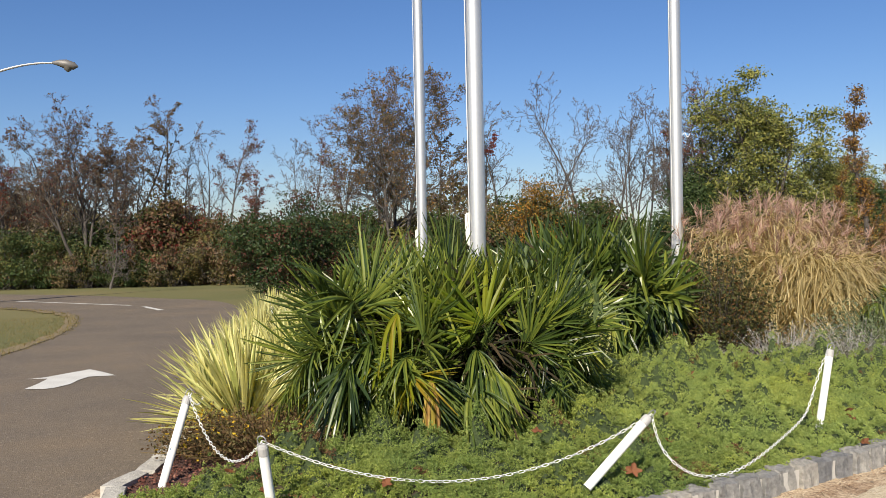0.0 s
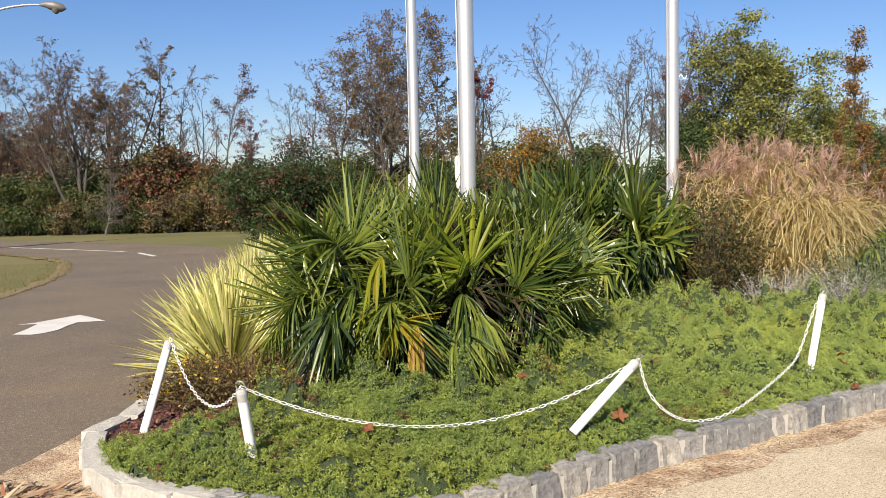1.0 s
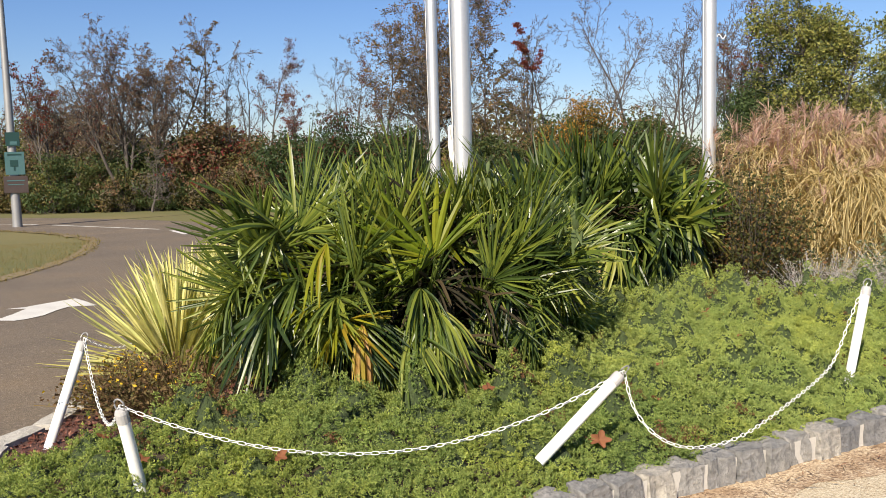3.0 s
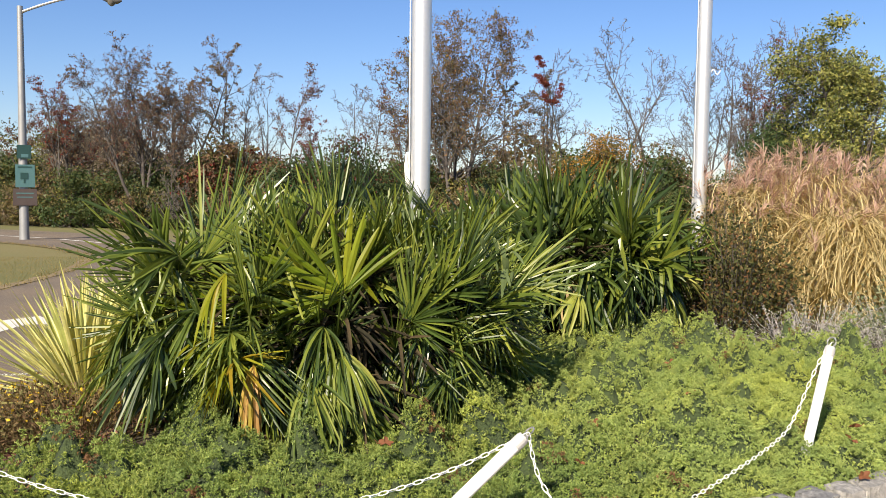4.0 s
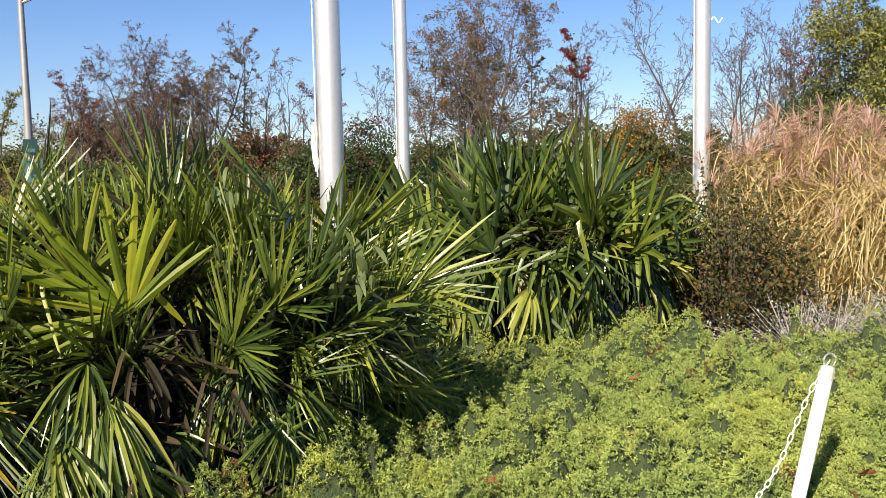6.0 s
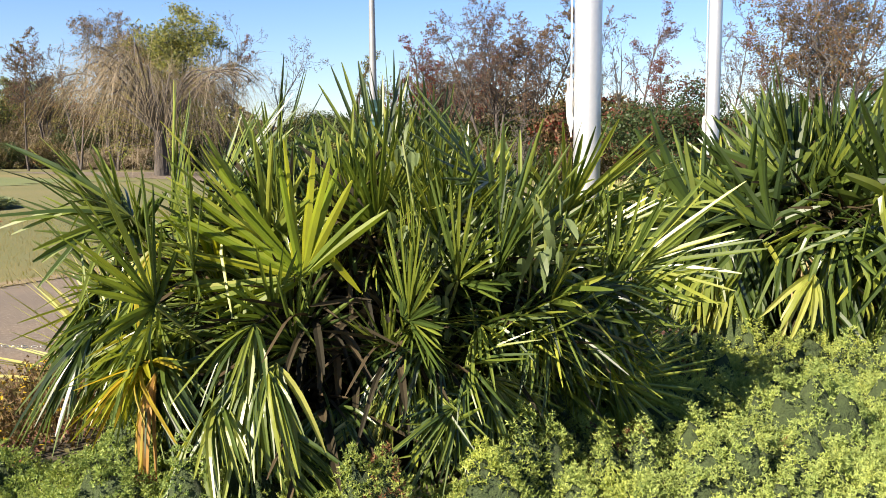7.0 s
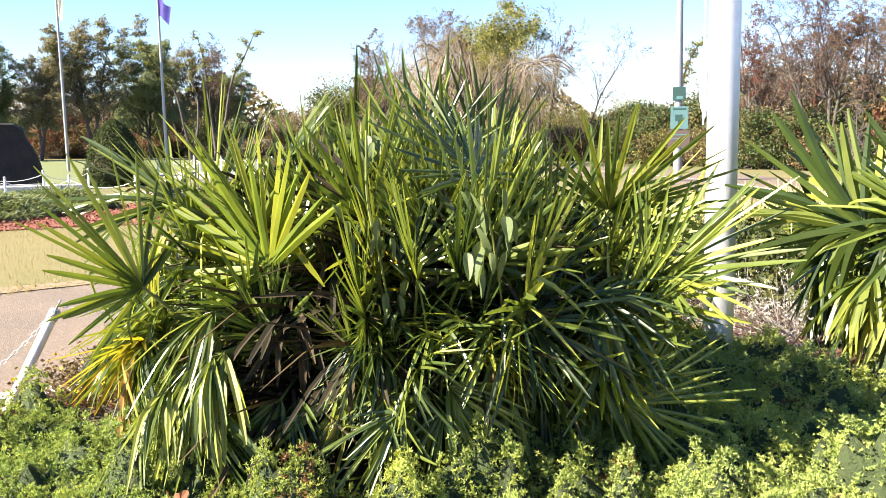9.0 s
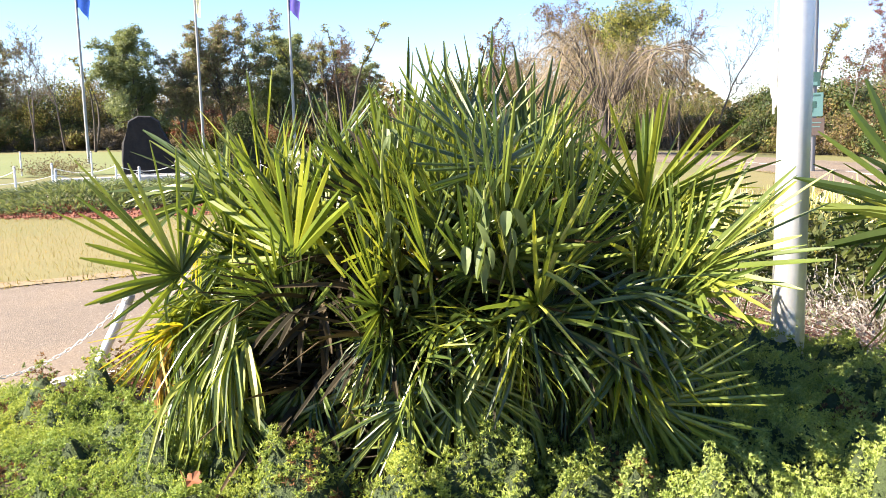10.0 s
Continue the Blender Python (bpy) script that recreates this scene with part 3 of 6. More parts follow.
# ---- plants ----
def frond_mesh(name, breadth, elev, stalk, reach, count, spread, droop, m, seed, tilt=0.0, sweep=0.0, loose=1.0):
    """A fan leaf: a stalk that rises at elev degrees along +x, and count leaflets spread about its end."""
    r = np.random.default_rng(seed)
    e = radians(elev)
    s = np.linspace(0, 1, 6)
    sag = 0.12 * stalk * math.cos(e)
    line = np.column_stack([s * stalk * math.cos(e), np.zeros(6), s * stalk * math.sin(e) - sag * s ** 2])
    chunks = tube_chunks(line, np.linspace(0.012, 0.006, 6), STALK, 5)
    hub = line[-1]
    u = unit((line[-1] - line[-2])[None])[0]
    w = np.array([0, 1.0, 0])
    n = np.cross(u, w)
    n = n if n[2] > 0 else -n
    # the blade bends at the stalk's end: up where it is young, down where it is old
    u, n = math.cos(tilt) * u + math.sin(tilt) * n, math.cos(tilt) * n - math.sin(tilt) * u
    fan = np.linspace(-spread, spread, count) + r.normal(0, 0.025 + 0.045 * loose, count)
    cup = r.uniform(-0.05, 0.35)
    way = np.cos(fan)[:, None] * u + np.sin(fan)[:, None] * w + cup * n + r.normal(0, 0.03 + 0.09 * loose, (count, 3))
    length = reach * (1 - 0.28 * (np.abs(fan) / spread) ** 2) * r.uniform(0.84 - 0.22 * loose, 1.08, count)
    width = breadth * r.uniform(0.6, 1.15, count)
    hang = np.where(r.random(count) < 0.03 + 0.13 * loose, r.uniform(0.6, 0.95, count), droop * r.uniform(0.3, 1.7, count))
    way = unit(unit(way) + np.array([0, 0, sweep]))
    segs = 7
    q = np.linspace(0, 1, segs + 1)
    side = unit(np.cross(way, n[None]))
    lay = r.normal(0, 0.12 + 0.35 * loose, count)[:, None]
    side = side * np.cos(lay) + np.cross(way, side) * np.sin(lay)
    # each leaflet bends towards the ground along its length
    bend = np.clip(hang, 0, 0.96)[:, None] * np.clip((q - 0.06) / 0.60, 0, 1)[None] ** 1.2
    step = unit(way[:, None] * (1 - bend)[..., None] + np.array([0, 0, -1.0]) * bend[..., None])
    p = hub + np.concatenate([np.zeros((count, 1, 3)), np.cumsum(step[:, 1:] * (length / segs)[:, None, None], 1)], 1)
    up = np.cross(side[:, None], step)
    wid = np.interp(q, [0, 0.12, 0.45, 0.85, 1.0], [0.35, 0.9, 1.0, 0.72, 0.22])[None] * width[:, None] / 2
    v = np.stack([p - side[:, None] * wid[..., None] + up * 0.5 * wid[..., None], p, p + side[:, None] * wid[..., None] + up * 0.5 * wid[..., None]], 2)
    k = np.arange(segs)
    f = np.concatenate([np.stack([k * 3 + c, k * 3 + c + 1, (k + 1) * 3 + c + 1, (k + 1) * 3 + c], -1) for c in (0, 1)])
    f = (np.arange(count) * (segs + 1) * 3)[:, None, None] + f[None]
    chunks.append((v.reshape(-1, 3), f.reshape(-1, 4), m))
    me = mesh_of(name, chunks)
    HUBS[me.name] = Vector(hub)
    return me


FINE, BROAD, HUBS = {}, {}, {}
RISE = (82, 70, 58, 46, 34, 22, 10)
for kind_name, m in (("green", PALM_GREEN), ("yellow", PALM_YELLOW), ("dead", PALM_DEAD)):
    for elev in RISE:
        for k in range(6 if kind_name == "green" else 1):
            low = np.clip((66 - elev) / 56, 0, 1)
            hang = (0.04 + 0.62 * low ** 1.1) * (0.6, 1.0, 1.5, 0.9, 1.2, 0.8)[k]
            bend = radians((28, 40, 18, -10, 5, 50)[k] - (75, 60, 70, 35, 50, 80)[k] * low)
            if kind_name == "dead":
                hang, bend = 0.9, radians(-40)
            FINE[kind_name, elev, k] = frond_mesh("frond", 0.0200, elev, 0.74 - 0.06 * low, 0.43, (26, 30, 24, 28, 22, 28)[k], (1.6, 1.85, 1.45, 1.7, 1.3, 1.75)[k] * (1 - 0.12 * low), hang, m, 11 * k + elev + 90, bend, 0.12 - 0.57 * low, 0.30 + 0.70 * low)
            BROAD[kind_name, elev, k] = frond_mesh("frond", 0.037, elev, 0.66 - 0.06 * low, 0.46, (14, 16, 13, 15, 12, 16)[k], (1.6, 1.85, 1.45, 1.75, 1.3, 1.7)[k] * (1 - 0.12 * low), min(0.9, hang * 1.5 + 0.06), m, 11 * k + elev + 90, bend, 0.12 - 0.57 * low, 0.30 + 0.70 * low)


GOLD_LEAF = leaf("golden_palm_leaf", [(0.30, 0.24, 0.03), (0.44, 0.32, 0.07), (0.50, 0.36, 0.12), (0.34, 0.18, 0.05)], 0.5, 0.3, "island", 0.4, 1.3)
for k, (spread, droop, tilt, sweep) in enumerate(((0.95, 0.85, -25, -0.5), (0.75, 0.9, -35, -0.6), (0.85, 0.88, -30, -0.6), (1.0, 0.94, -30, -0.7))):
    for elev in (22, 10):
        FINE["hung", elev, k] = frond_mesh("frond", 0.020, elev, 0.62, 0.43, 21, spread * 1.15, droop - 0.12, PALM_OLD if k < 1 else PALM_GREEN, 777 + k + elev, radians(tilt), sweep, 1.0)
        BROAD["hung", elev, k] = frond_mesh("frond", 0.036, elev, 0.60, 0.50, 13, spread, droop, PALM_OLD if k < 2 else PALM_GREEN, 877 + k + elev, radians(tilt), sweep, 0.9)
FINE["bright", 70, 0] = frond_mesh("frond", 0.030, 70, 0.6, 0.45, 20, 1.55, 0.06, PALM_YELLOW, 781, radians(28), 0.05, 0.2)
FINE["gold", 10, 0] = frond_mesh("frond", 0.024, 10, 0.62, 0.42, 14, 0.6, 0.92, GOLD_LEAF, 779, radians(-50), -0.9, 0.7)
FINE["gold", 22, 0] = frond_mesh("frond", 0.024, 22, 0.62, 0.36, 9, 0.7, 0.92, PALM_YELLOW, 780, radians(-40), -0.8, 0.9)
SHADE_HUSKS = [frond_mesh("husk", 0.034, e, 0.5, 0.6, 17, 1.5, 0.3, PALM_SHADE_HUSK, 400 + e, radians(-20)) for e in (78, 62, 48, 34)]
PALM_STEM = mesh_of("stem", lathe([(0.10, -0.05), (0.12, 0.1), (0.09, 0.3), (0.10, 0.42), (0.05, 0.55), (0.01, 0.6)], BARK, 11))


def joined(name, pieces):
    """One mesh of many copies: pieces are (mesh, matrix)."""
    chunks = []
    for me, m in pieces:
        v = np.empty(len(me.vertices) * 3)
        me.vertices.foreach_get("co", v)
        v = v.reshape(-1, 3) @ np.array(m.to_3x3()).T + np.array(m.translation)
        for size in (3, 4):
            for slot, stuff in enumerate(me.materials):
                f = [p.vertices[:] for p in me.polygons if len(p.vertices) == size and p.material_index == slot]
                if f:
                    chunks.append((v, f, stuff))
    return mesh_of(name, chunks)


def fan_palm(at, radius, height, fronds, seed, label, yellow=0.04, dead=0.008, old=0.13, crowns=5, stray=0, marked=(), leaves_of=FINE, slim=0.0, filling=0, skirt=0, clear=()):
    """A clump of fan leaves from several crowns."""
    r = np.random.default_rng(seed)
    ob = thing("fan_palm", label, "palm", at, "fan palms in the bed")
    part("crown_base", mesh_of("crown_base", lathe([(0.11, -0.05), (0.10, 0.12), (0.05, 0.26), (0.01, 0.30)], BARK, 9)), ob, "fibrous brown palm base")
    heads = [(0.0, 0.0)] + [(0.34 * radius * math.cos(a), 0.34 * radius * math.sin(a)) for a in np.arange(crowns - 1) * 2 * np.pi / max(1, crowns - 1) + 0.5]
    for hx, hy in heads:
        lean = Matrix.Translation((hx * 0.7, hy * 0.7, 0)) @ Matrix.Rotation(hx * 0.5, 4, "Y") @ Matrix.Rotation(-hy * 0.5, 4, "X")
        part("stem", PALM_STEM, ob, "dark fibrous palm stem", lean)
    for hub, turn, roll, sort, elev, k, size in marked:
        me = leaves_of[sort, elev, k]
        m = Matrix.Rotation(radians(turn), 4, "Z") @ Matrix.Rotation(radians(roll), 4, "X") @ Matrix.Scale(size, 4)
        m = Matrix.Translation(Vector(hub) - m @ HUBS[me.name]) @ m
        part("frond", me, ob, {"yellow": "yellowing fan leaf", "bright": "bright yellow-green fan leaf", "gold": "withering golden fan leaf"}.get(sort, ""), m)
    # dark dead leaves, added so that the clump's middle stays in shade
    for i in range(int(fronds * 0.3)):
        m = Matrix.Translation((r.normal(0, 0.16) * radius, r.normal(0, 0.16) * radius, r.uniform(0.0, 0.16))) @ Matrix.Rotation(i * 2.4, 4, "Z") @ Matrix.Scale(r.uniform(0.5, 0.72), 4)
        part("husk", SHADE_HUSKS[i % len(SHADE_HUSKS)], ob, "withered dark brown leaf added to shade the clump's inside", m)
    for i in range(skirt):
        # old leaves that hang round the foot
        a = i * 2.399963 + r.normal(0, 0.2) if i % 2 else radians(r.uniform(-165, -65))
        if any(sort == "gold" and abs(math.remainder(a - radians(turn), 2 * math.pi)) < 0.22 for _, turn, _, sort, *_ in marked):
            continue
        me = leaves_of["hung", int(r.choice([10, 22])), int(r.integers(4))]
        out = radius * r.uniform(0.60, 0.86) * (1 - slim * math.exp(-((math.remainder(a - radians(-35), 2 * math.pi)) / 0.7) ** 2) + 0.4 * slim * math.exp(-((math.remainder(a - radians(-125), 2 * math.pi)) / 0.7) ** 2))
        m = Matrix.Rotation(a, 4, "Z") @ Matrix.Rotation(r.normal(0, 0.32), 4, "X") @ Matrix.Rotation(r.normal(0, 0.15), 4, "Y") @ Matrix.Scale(r.uniform(0.75, 1.05), 4)
        m = Matrix.Translation(Vector((out * math.cos(a), out * math.sin(a), r.uniform(0.26, 0.58))) - m @ HUBS[me.name]) @ m
        part("frond", me, ob, "drooping old fan leaf", m)
    tall = height / 1.25
    wide = radius / 1.08
    inner = []
    for i in range(-filling, fronds + stray):
        hx, hy = heads[i % len(heads)]
        a = i * 2.399963 + r.normal(0, 0.3)
        k = (i // len(heads) + r.uniform(0, 1)) / (fronds / len(heads)) if i >= 0 else r.random()
        elev = float(np.clip(87 - 80 * k ** 1.05 + r.normal(0, 6), 8, 84))
        if i >= fronds:
            elev = 82
        # outer crowns send their lower leaves outwards
        if elev < 45 and (hx or hy):
            a = math.atan2(hy, hx) + r.normal(0, 0.75)
        pick = min(RISE, key=lambda e: abs(e - elev))
        roll = r.random()
        sort = "dead" if (roll < dead and pick < 36) else "yellow" if roll > 1 - yellow - (old if pick < 36 else 0) else "green"
        me = leaves_of[sort, pick, int(r.integers(6)) if sort == "green" else 0]
        grow = r.uniform(0.62, 1.10) * (1.02 if i >= fronds else 1.0) * (0.92 if pick > 65 else 1.0) * ((0.84 if pick < 20 else 0.88) if pick < 36 else 1.0)
        lift = 0.06 + 0.20 * float(np.clip((60 - pick) / 40, 0, 1))
        grow *= 1 - slim * math.exp(-((math.remainder(a - radians(-35), 2 * math.pi)) / 0.7) ** 2) + 0.5 * slim * math.exp(-((math.remainder(a - radians(-135), 2 * math.pi)) / 0.7) ** 2)
        m = Matrix.Translation((hx, hy, lift * tall)) @ Matrix.Rotation(a, 4, "Z") @ Matrix.Rotation(r.normal(0, 0.45), 4, "X") @ Matrix.Rotation(r.normal(0, 0.12), 4, "Y") @ Matrix.Diagonal((grow * wide, grow * wide, grow * tall, 1))
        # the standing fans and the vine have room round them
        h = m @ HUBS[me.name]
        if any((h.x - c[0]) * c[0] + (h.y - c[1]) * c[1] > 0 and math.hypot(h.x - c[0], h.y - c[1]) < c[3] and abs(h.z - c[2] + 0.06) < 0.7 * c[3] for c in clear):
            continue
        if i < 0:
            inner.append((me, m @ Matrix.Scale(0.86, 4)))
            continue
        part("frond", me, ob, {"yellow": "yellowing fan leaf", "dead": "dry straw-coloured fan leaf"}.get(sort, ""), m)
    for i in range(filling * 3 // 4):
        # added dead leaves crowd between the crowns, a dark core keeping the sun out
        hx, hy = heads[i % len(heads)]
        inner.append((SHADE_HUSKS[i % len(SHADE_HUSKS)], Matrix.Translation((hx * 0.8, hy * 0.8, r.uniform(0.05, 0.35) * tall)) @ Matrix.Rotation(r.uniform(0, 6.283), 4, "Z") @ Matrix.Scale(r.uniform(0.6, 0.85), 4)))
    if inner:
        part("frond_mass", joined("frond_mass", inner), ob, "crowded fan leaves and dark shade husks inside the clump", kind="stuff")
    return ob


def on_bed(x, y, sink=0.0):
    return (x, y, float(bed_z(np.array([x]), np.array([y]))[0]) - sink)


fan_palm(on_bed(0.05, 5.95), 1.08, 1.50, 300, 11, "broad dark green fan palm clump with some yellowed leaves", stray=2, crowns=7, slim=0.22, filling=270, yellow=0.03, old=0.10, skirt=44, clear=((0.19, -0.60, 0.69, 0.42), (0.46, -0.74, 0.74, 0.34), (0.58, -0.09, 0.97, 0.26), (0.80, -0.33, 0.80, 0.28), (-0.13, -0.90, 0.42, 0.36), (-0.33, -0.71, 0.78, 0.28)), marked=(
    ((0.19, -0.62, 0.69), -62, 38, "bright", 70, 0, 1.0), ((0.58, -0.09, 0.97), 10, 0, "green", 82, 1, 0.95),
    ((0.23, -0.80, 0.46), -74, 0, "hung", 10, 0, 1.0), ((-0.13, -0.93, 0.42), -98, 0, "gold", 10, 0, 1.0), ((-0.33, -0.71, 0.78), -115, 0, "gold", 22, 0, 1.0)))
fan_palm(on_bed(1.38, 8.75), 1.14, 1.9, 185, 5, "glossy green fan palm clump with drooping lower leaves", leaves_of=BROAD, yellow=0.015, old=0.06, filling=110, skirt=24)
fan_palm(on_bed(0.55, 9.5), 0.75, 1.2, 45, 8, "smaller green fan palm clump behind the flagpole", crowns=3)
fan_palm(on_bed(5.15, 9.5), 0.85, 1.1, 60, 6, "green fan palm clump beside the tall grass", crowns=3, leaves_of=BROAD, yellow=0.015, old=0.06)

# creeping juniper: thousands of upright sprays
def juniper_mask(x, y):
    ok = inside(x, y, BED) & (distance_to(x, y, BED) > 0.075)
    ok &= (y < 8.35 + 0.25 * np.sin(x * 2.1)) & ~((x < -1.05) & (y > 4.72)) & ~((x < -0.55) & (y > 5.0))
    ok &= np.hypot(x - 0.0, y - 5.95) > 0.78 + 0.06 * np.sin(np.arctan2(y - 5.95, x) * 7)
    ok &= ~((x > 2.9) & (y > 8.05 + 0.25 * np.sin(x * 3)))
    ok &= ~((x < 0.9) & (y > 7.95 + 0.15 * np.sin(x * 5)))
    return ok


def tufts(x, y, z, twigs, size):
    """Bushy shoot tips: short scaly twigs that spread from one heart."""
    n = len(x)
    heart = np.column_stack([x, y, z])
    size = size * RNG.uniform(0.6, 1.4, n)
    lean = unit(np.column_stack([RNG.normal(0, 0.55, n), RNG.normal(0, 0.55, n), np.ones(n)]))
    way = unit(RNG.normal(0, 0.75, (n, twigs, 3)) + lean[:, None] * 0.8)
    long = size[:, None, None] * RNG.uniform(0.55, 1.2, (n, twigs, 1))
    side = unit(np.cross(way, RNG.normal(size=(n, twigs, 3)))) * (0.0010 + 0.12 * size[:, None, None])
    root = heart[:, None] + way * long * 0.15
    v = np.stack([root - side, root + side, heart[:, None] + way * long], 2)
    return v.reshape(-1, 3), np.arange(n * twigs * 3).reshape(-1, 3)


def juniper_height(x, y):
    d = distance_to(x, y, BED)
    lumps = 0.07 * wave(x, y, 0.5, 5.0) + 0.34 * np.abs(wave(x, y, 0.25, 9.0)) - 0.095 + 0.26 * np.abs(wave(x, y, 0.11, 2.0)) - 0.08 + 0.10 * np.exp(-((y - 8.0) / 0.35) ** 2) * (x > 1.6) * (1 + 0.5 * np.sin(x * 4))
    return bed_z(x, y) + np.maximum(0.038, 0.03 + 0.06 * np.clip((d - 0.04) / 0.22, 0, 1) + np.clip(lumps, -0.08, 0.22) * np.clip((d - 0.1) / 0.8, 0.45, 1) - 0.075 * np.exp(-((x + 0.1) / 0.8) ** 2 - ((y - 4.36) / 0.22) ** 2))


# each spray is a small dome of shoot tips, with a dark gap round it
JR = np.random.default_rng(31)
cx = np.concatenate([JR.uniform(-2, 5.5, 96000), JR.uniform(-0.6, 3.2, 12000)])
cy = np.concatenate([JR.uniform(3.5, 8.8, 96000), JR.uniform(4.0, 7.4, 12000)])
keep = juniper_mask(cx, cy)
cx, cy = cx[keep], cy[keep]
cr = JR.uniform(0.010, 0.024, len(cx))
cz = juniper_height(cx, cy) + JR.normal(-0.012, 0.015, len(cx))
brown = (wave(cx, cy, 0.28, 21.0) > 0.40) & (JR.random(len(cx)) < 0.35)
# paler sprays become more common towards the back and right
paler = ~brown & (JR.random(len(cx)) < np.clip((0.55 * cx + cy - 5.6 + 0.5 * wave(cx, cy, 0.6, 13.0)) / 1.0, 0.04, 0.97))


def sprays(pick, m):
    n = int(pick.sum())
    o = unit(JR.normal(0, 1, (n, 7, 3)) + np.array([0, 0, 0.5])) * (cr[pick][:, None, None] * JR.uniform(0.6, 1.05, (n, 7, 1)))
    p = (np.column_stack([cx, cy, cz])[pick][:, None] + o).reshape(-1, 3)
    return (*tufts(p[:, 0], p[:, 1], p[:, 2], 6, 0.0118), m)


solid("ground_cover", mesh_of("ground_cover", [sprays(~paler & ~brown, JUNIPER), sprays(paler, JUNIPER_PALE), sprays(brown, JUNIPER_DEAD)]), "creeping green juniper covering the planting bed", "juniper", kind="stuff")
# dark green sheet: twigs and the shade between sprays are put into its colour
solid("juniper_mat", sheet("juniper_mat", np.arange(-2.1, 5.6, 0.03), np.arange(3.5, 8.9, 0.03), lambda x, y: juniper_height(x, y) - 0.045, surface("juniper_shade", [(0.018, 0.034, 0.011), (0.085, 0.125, 0.036)], [(0.03, 0.05, 0.015), (0.07, 0.10, 0.03)], 45, 5, 0.9, 1.0, distance=0.04), juniper_mask), "dark green sheet for the twigs and shade under the juniper", "juniper", "stuff")


# ---- kerb posts and chains ----
def fence_post(base, top, radius=0.024):
    base, top = Vector(base), Vector(top)
    d = top - base
    L = d.length
    ob = tagged(new("fence_post"), "leaning white plastic post with a grey cap and chain ring", "post", "chain fence posts")
    ob.matrix_world = Matrix.Translation(base) @ d.to_track_quat("Z", "Y").to_matrix().to_4x4()
    part("shaft", mesh_of("shaft", lathe([(radius, -0.10), (radius, L - 0.045)], WHITE_PAINT, 24), True), ob)
    part("cap", mesh_of("cap", lathe([(radius * 1.07, L - 0.05), (radius * 1.07, L - 0.012), (radius * 0.9, L), (0.004, L + 0.003)], GREY_CAP, 14)), ob, "weathered grey cap")
    a = np.linspace(0, 2 * np.pi, 13)
    part("ring", mesh_of("ring", tube_chunks(np.column_stack([0.022 * np.cos(a), np.zeros(13), L + 0.022 + 0.026 * np.sin(a)]), 0.0035, GALVANISED, 6)), ob, "small steel eye ring")
    return top + d.normalized() * 0.02


def link_mesh():
    a = np.linspace(0, 2 * np.pi, 15)
    return mesh_of("link", [tube_chunks(np.column_stack([0.0195 * np.sign(np.cos(a)) * np.abs(np.cos(a)) ** 0.8, 0.0070 * np.sin(a), 0 * a]), 0.0018, WHITE_PAINT, 5)[0]], True)


LINK = link_mesh()


def chain(stops, sag=0.0, stride=0.033):
    """Links along a line through stops; between two stops it hangs by sag."""
    a = Vector(stops[0])
    if len(stops) == 2:
        s = np.linspace(0, 1, 25)[:, None]
        p = np.array(stops[0]) * (1 - s) + np.array(stops[1]) * s
        p[:, 2] -= sag * 4 * (s * (1 - s))[:, 0]
    else:
        p = np.array([tuple(c) for c in stops])
    q = smooth_line(p, stride)
    ob = thing("chain", "white chain hanging between the fence posts", "chain", tuple(a), "chains of the fence")
    inv = ob.matrix_world.inverted()
    for i in range(len(q) - 1):
        mid, d = Vector((q[i] + q[i + 1]) / 2), Vector(q[i + 1] - q[i])
        m = inv @ Matrix.Translation(mid) @ d.to_track_quat("X", "Z").to_matrix().to_4x4() @ Matrix.Rotation(radians(45 + 90 * (i % 2)), 4, "X")
        part("link", LINK, ob, "", m)


POST_A = fence_post((-1.60, 4.95, 0.12), (-1.51, 5.17, 0.575))
POST_B = fence_post((-0.84, 4.19, 0.22), (-0.86, 4.11, 0.53))
POST_C = fence_post((0.78, 4.53, 0.25), (1.06, 4.63, 0.515))
POST_D = fence_post((2.43, 5.75, 0.22), (2.56, 5.88, 0.67))
POST_E = fence_post((-2.08, 7.75, 0.02), (-2.07, 7.8, 0.47))
POST_F = fence_post((-2.24, 11.35, 0.0), (-2.22, 11.4, 0.6))
chain([POST_A, POST_B], 0.22)
chain([POST_B, POST_C], 0.265)
chain([POST_C, (1.12, 4.62, 0.36), (1.22, 4.59, 0.25), (1.38, 4.65, 0.19), (1.62, 4.82, 0.19), (1.98, 5.24, 0.235), (2.26, 5.60, 0.285), (2.37, 5.74, 0.37), (2.43, 5.80, 0.47), (2.50, 5.85, 0.60), POST_D])
chain([POST_A, POST_E], 0.22, 0.06)
chain([POST_E, POST_F], 0.25, 0.06)


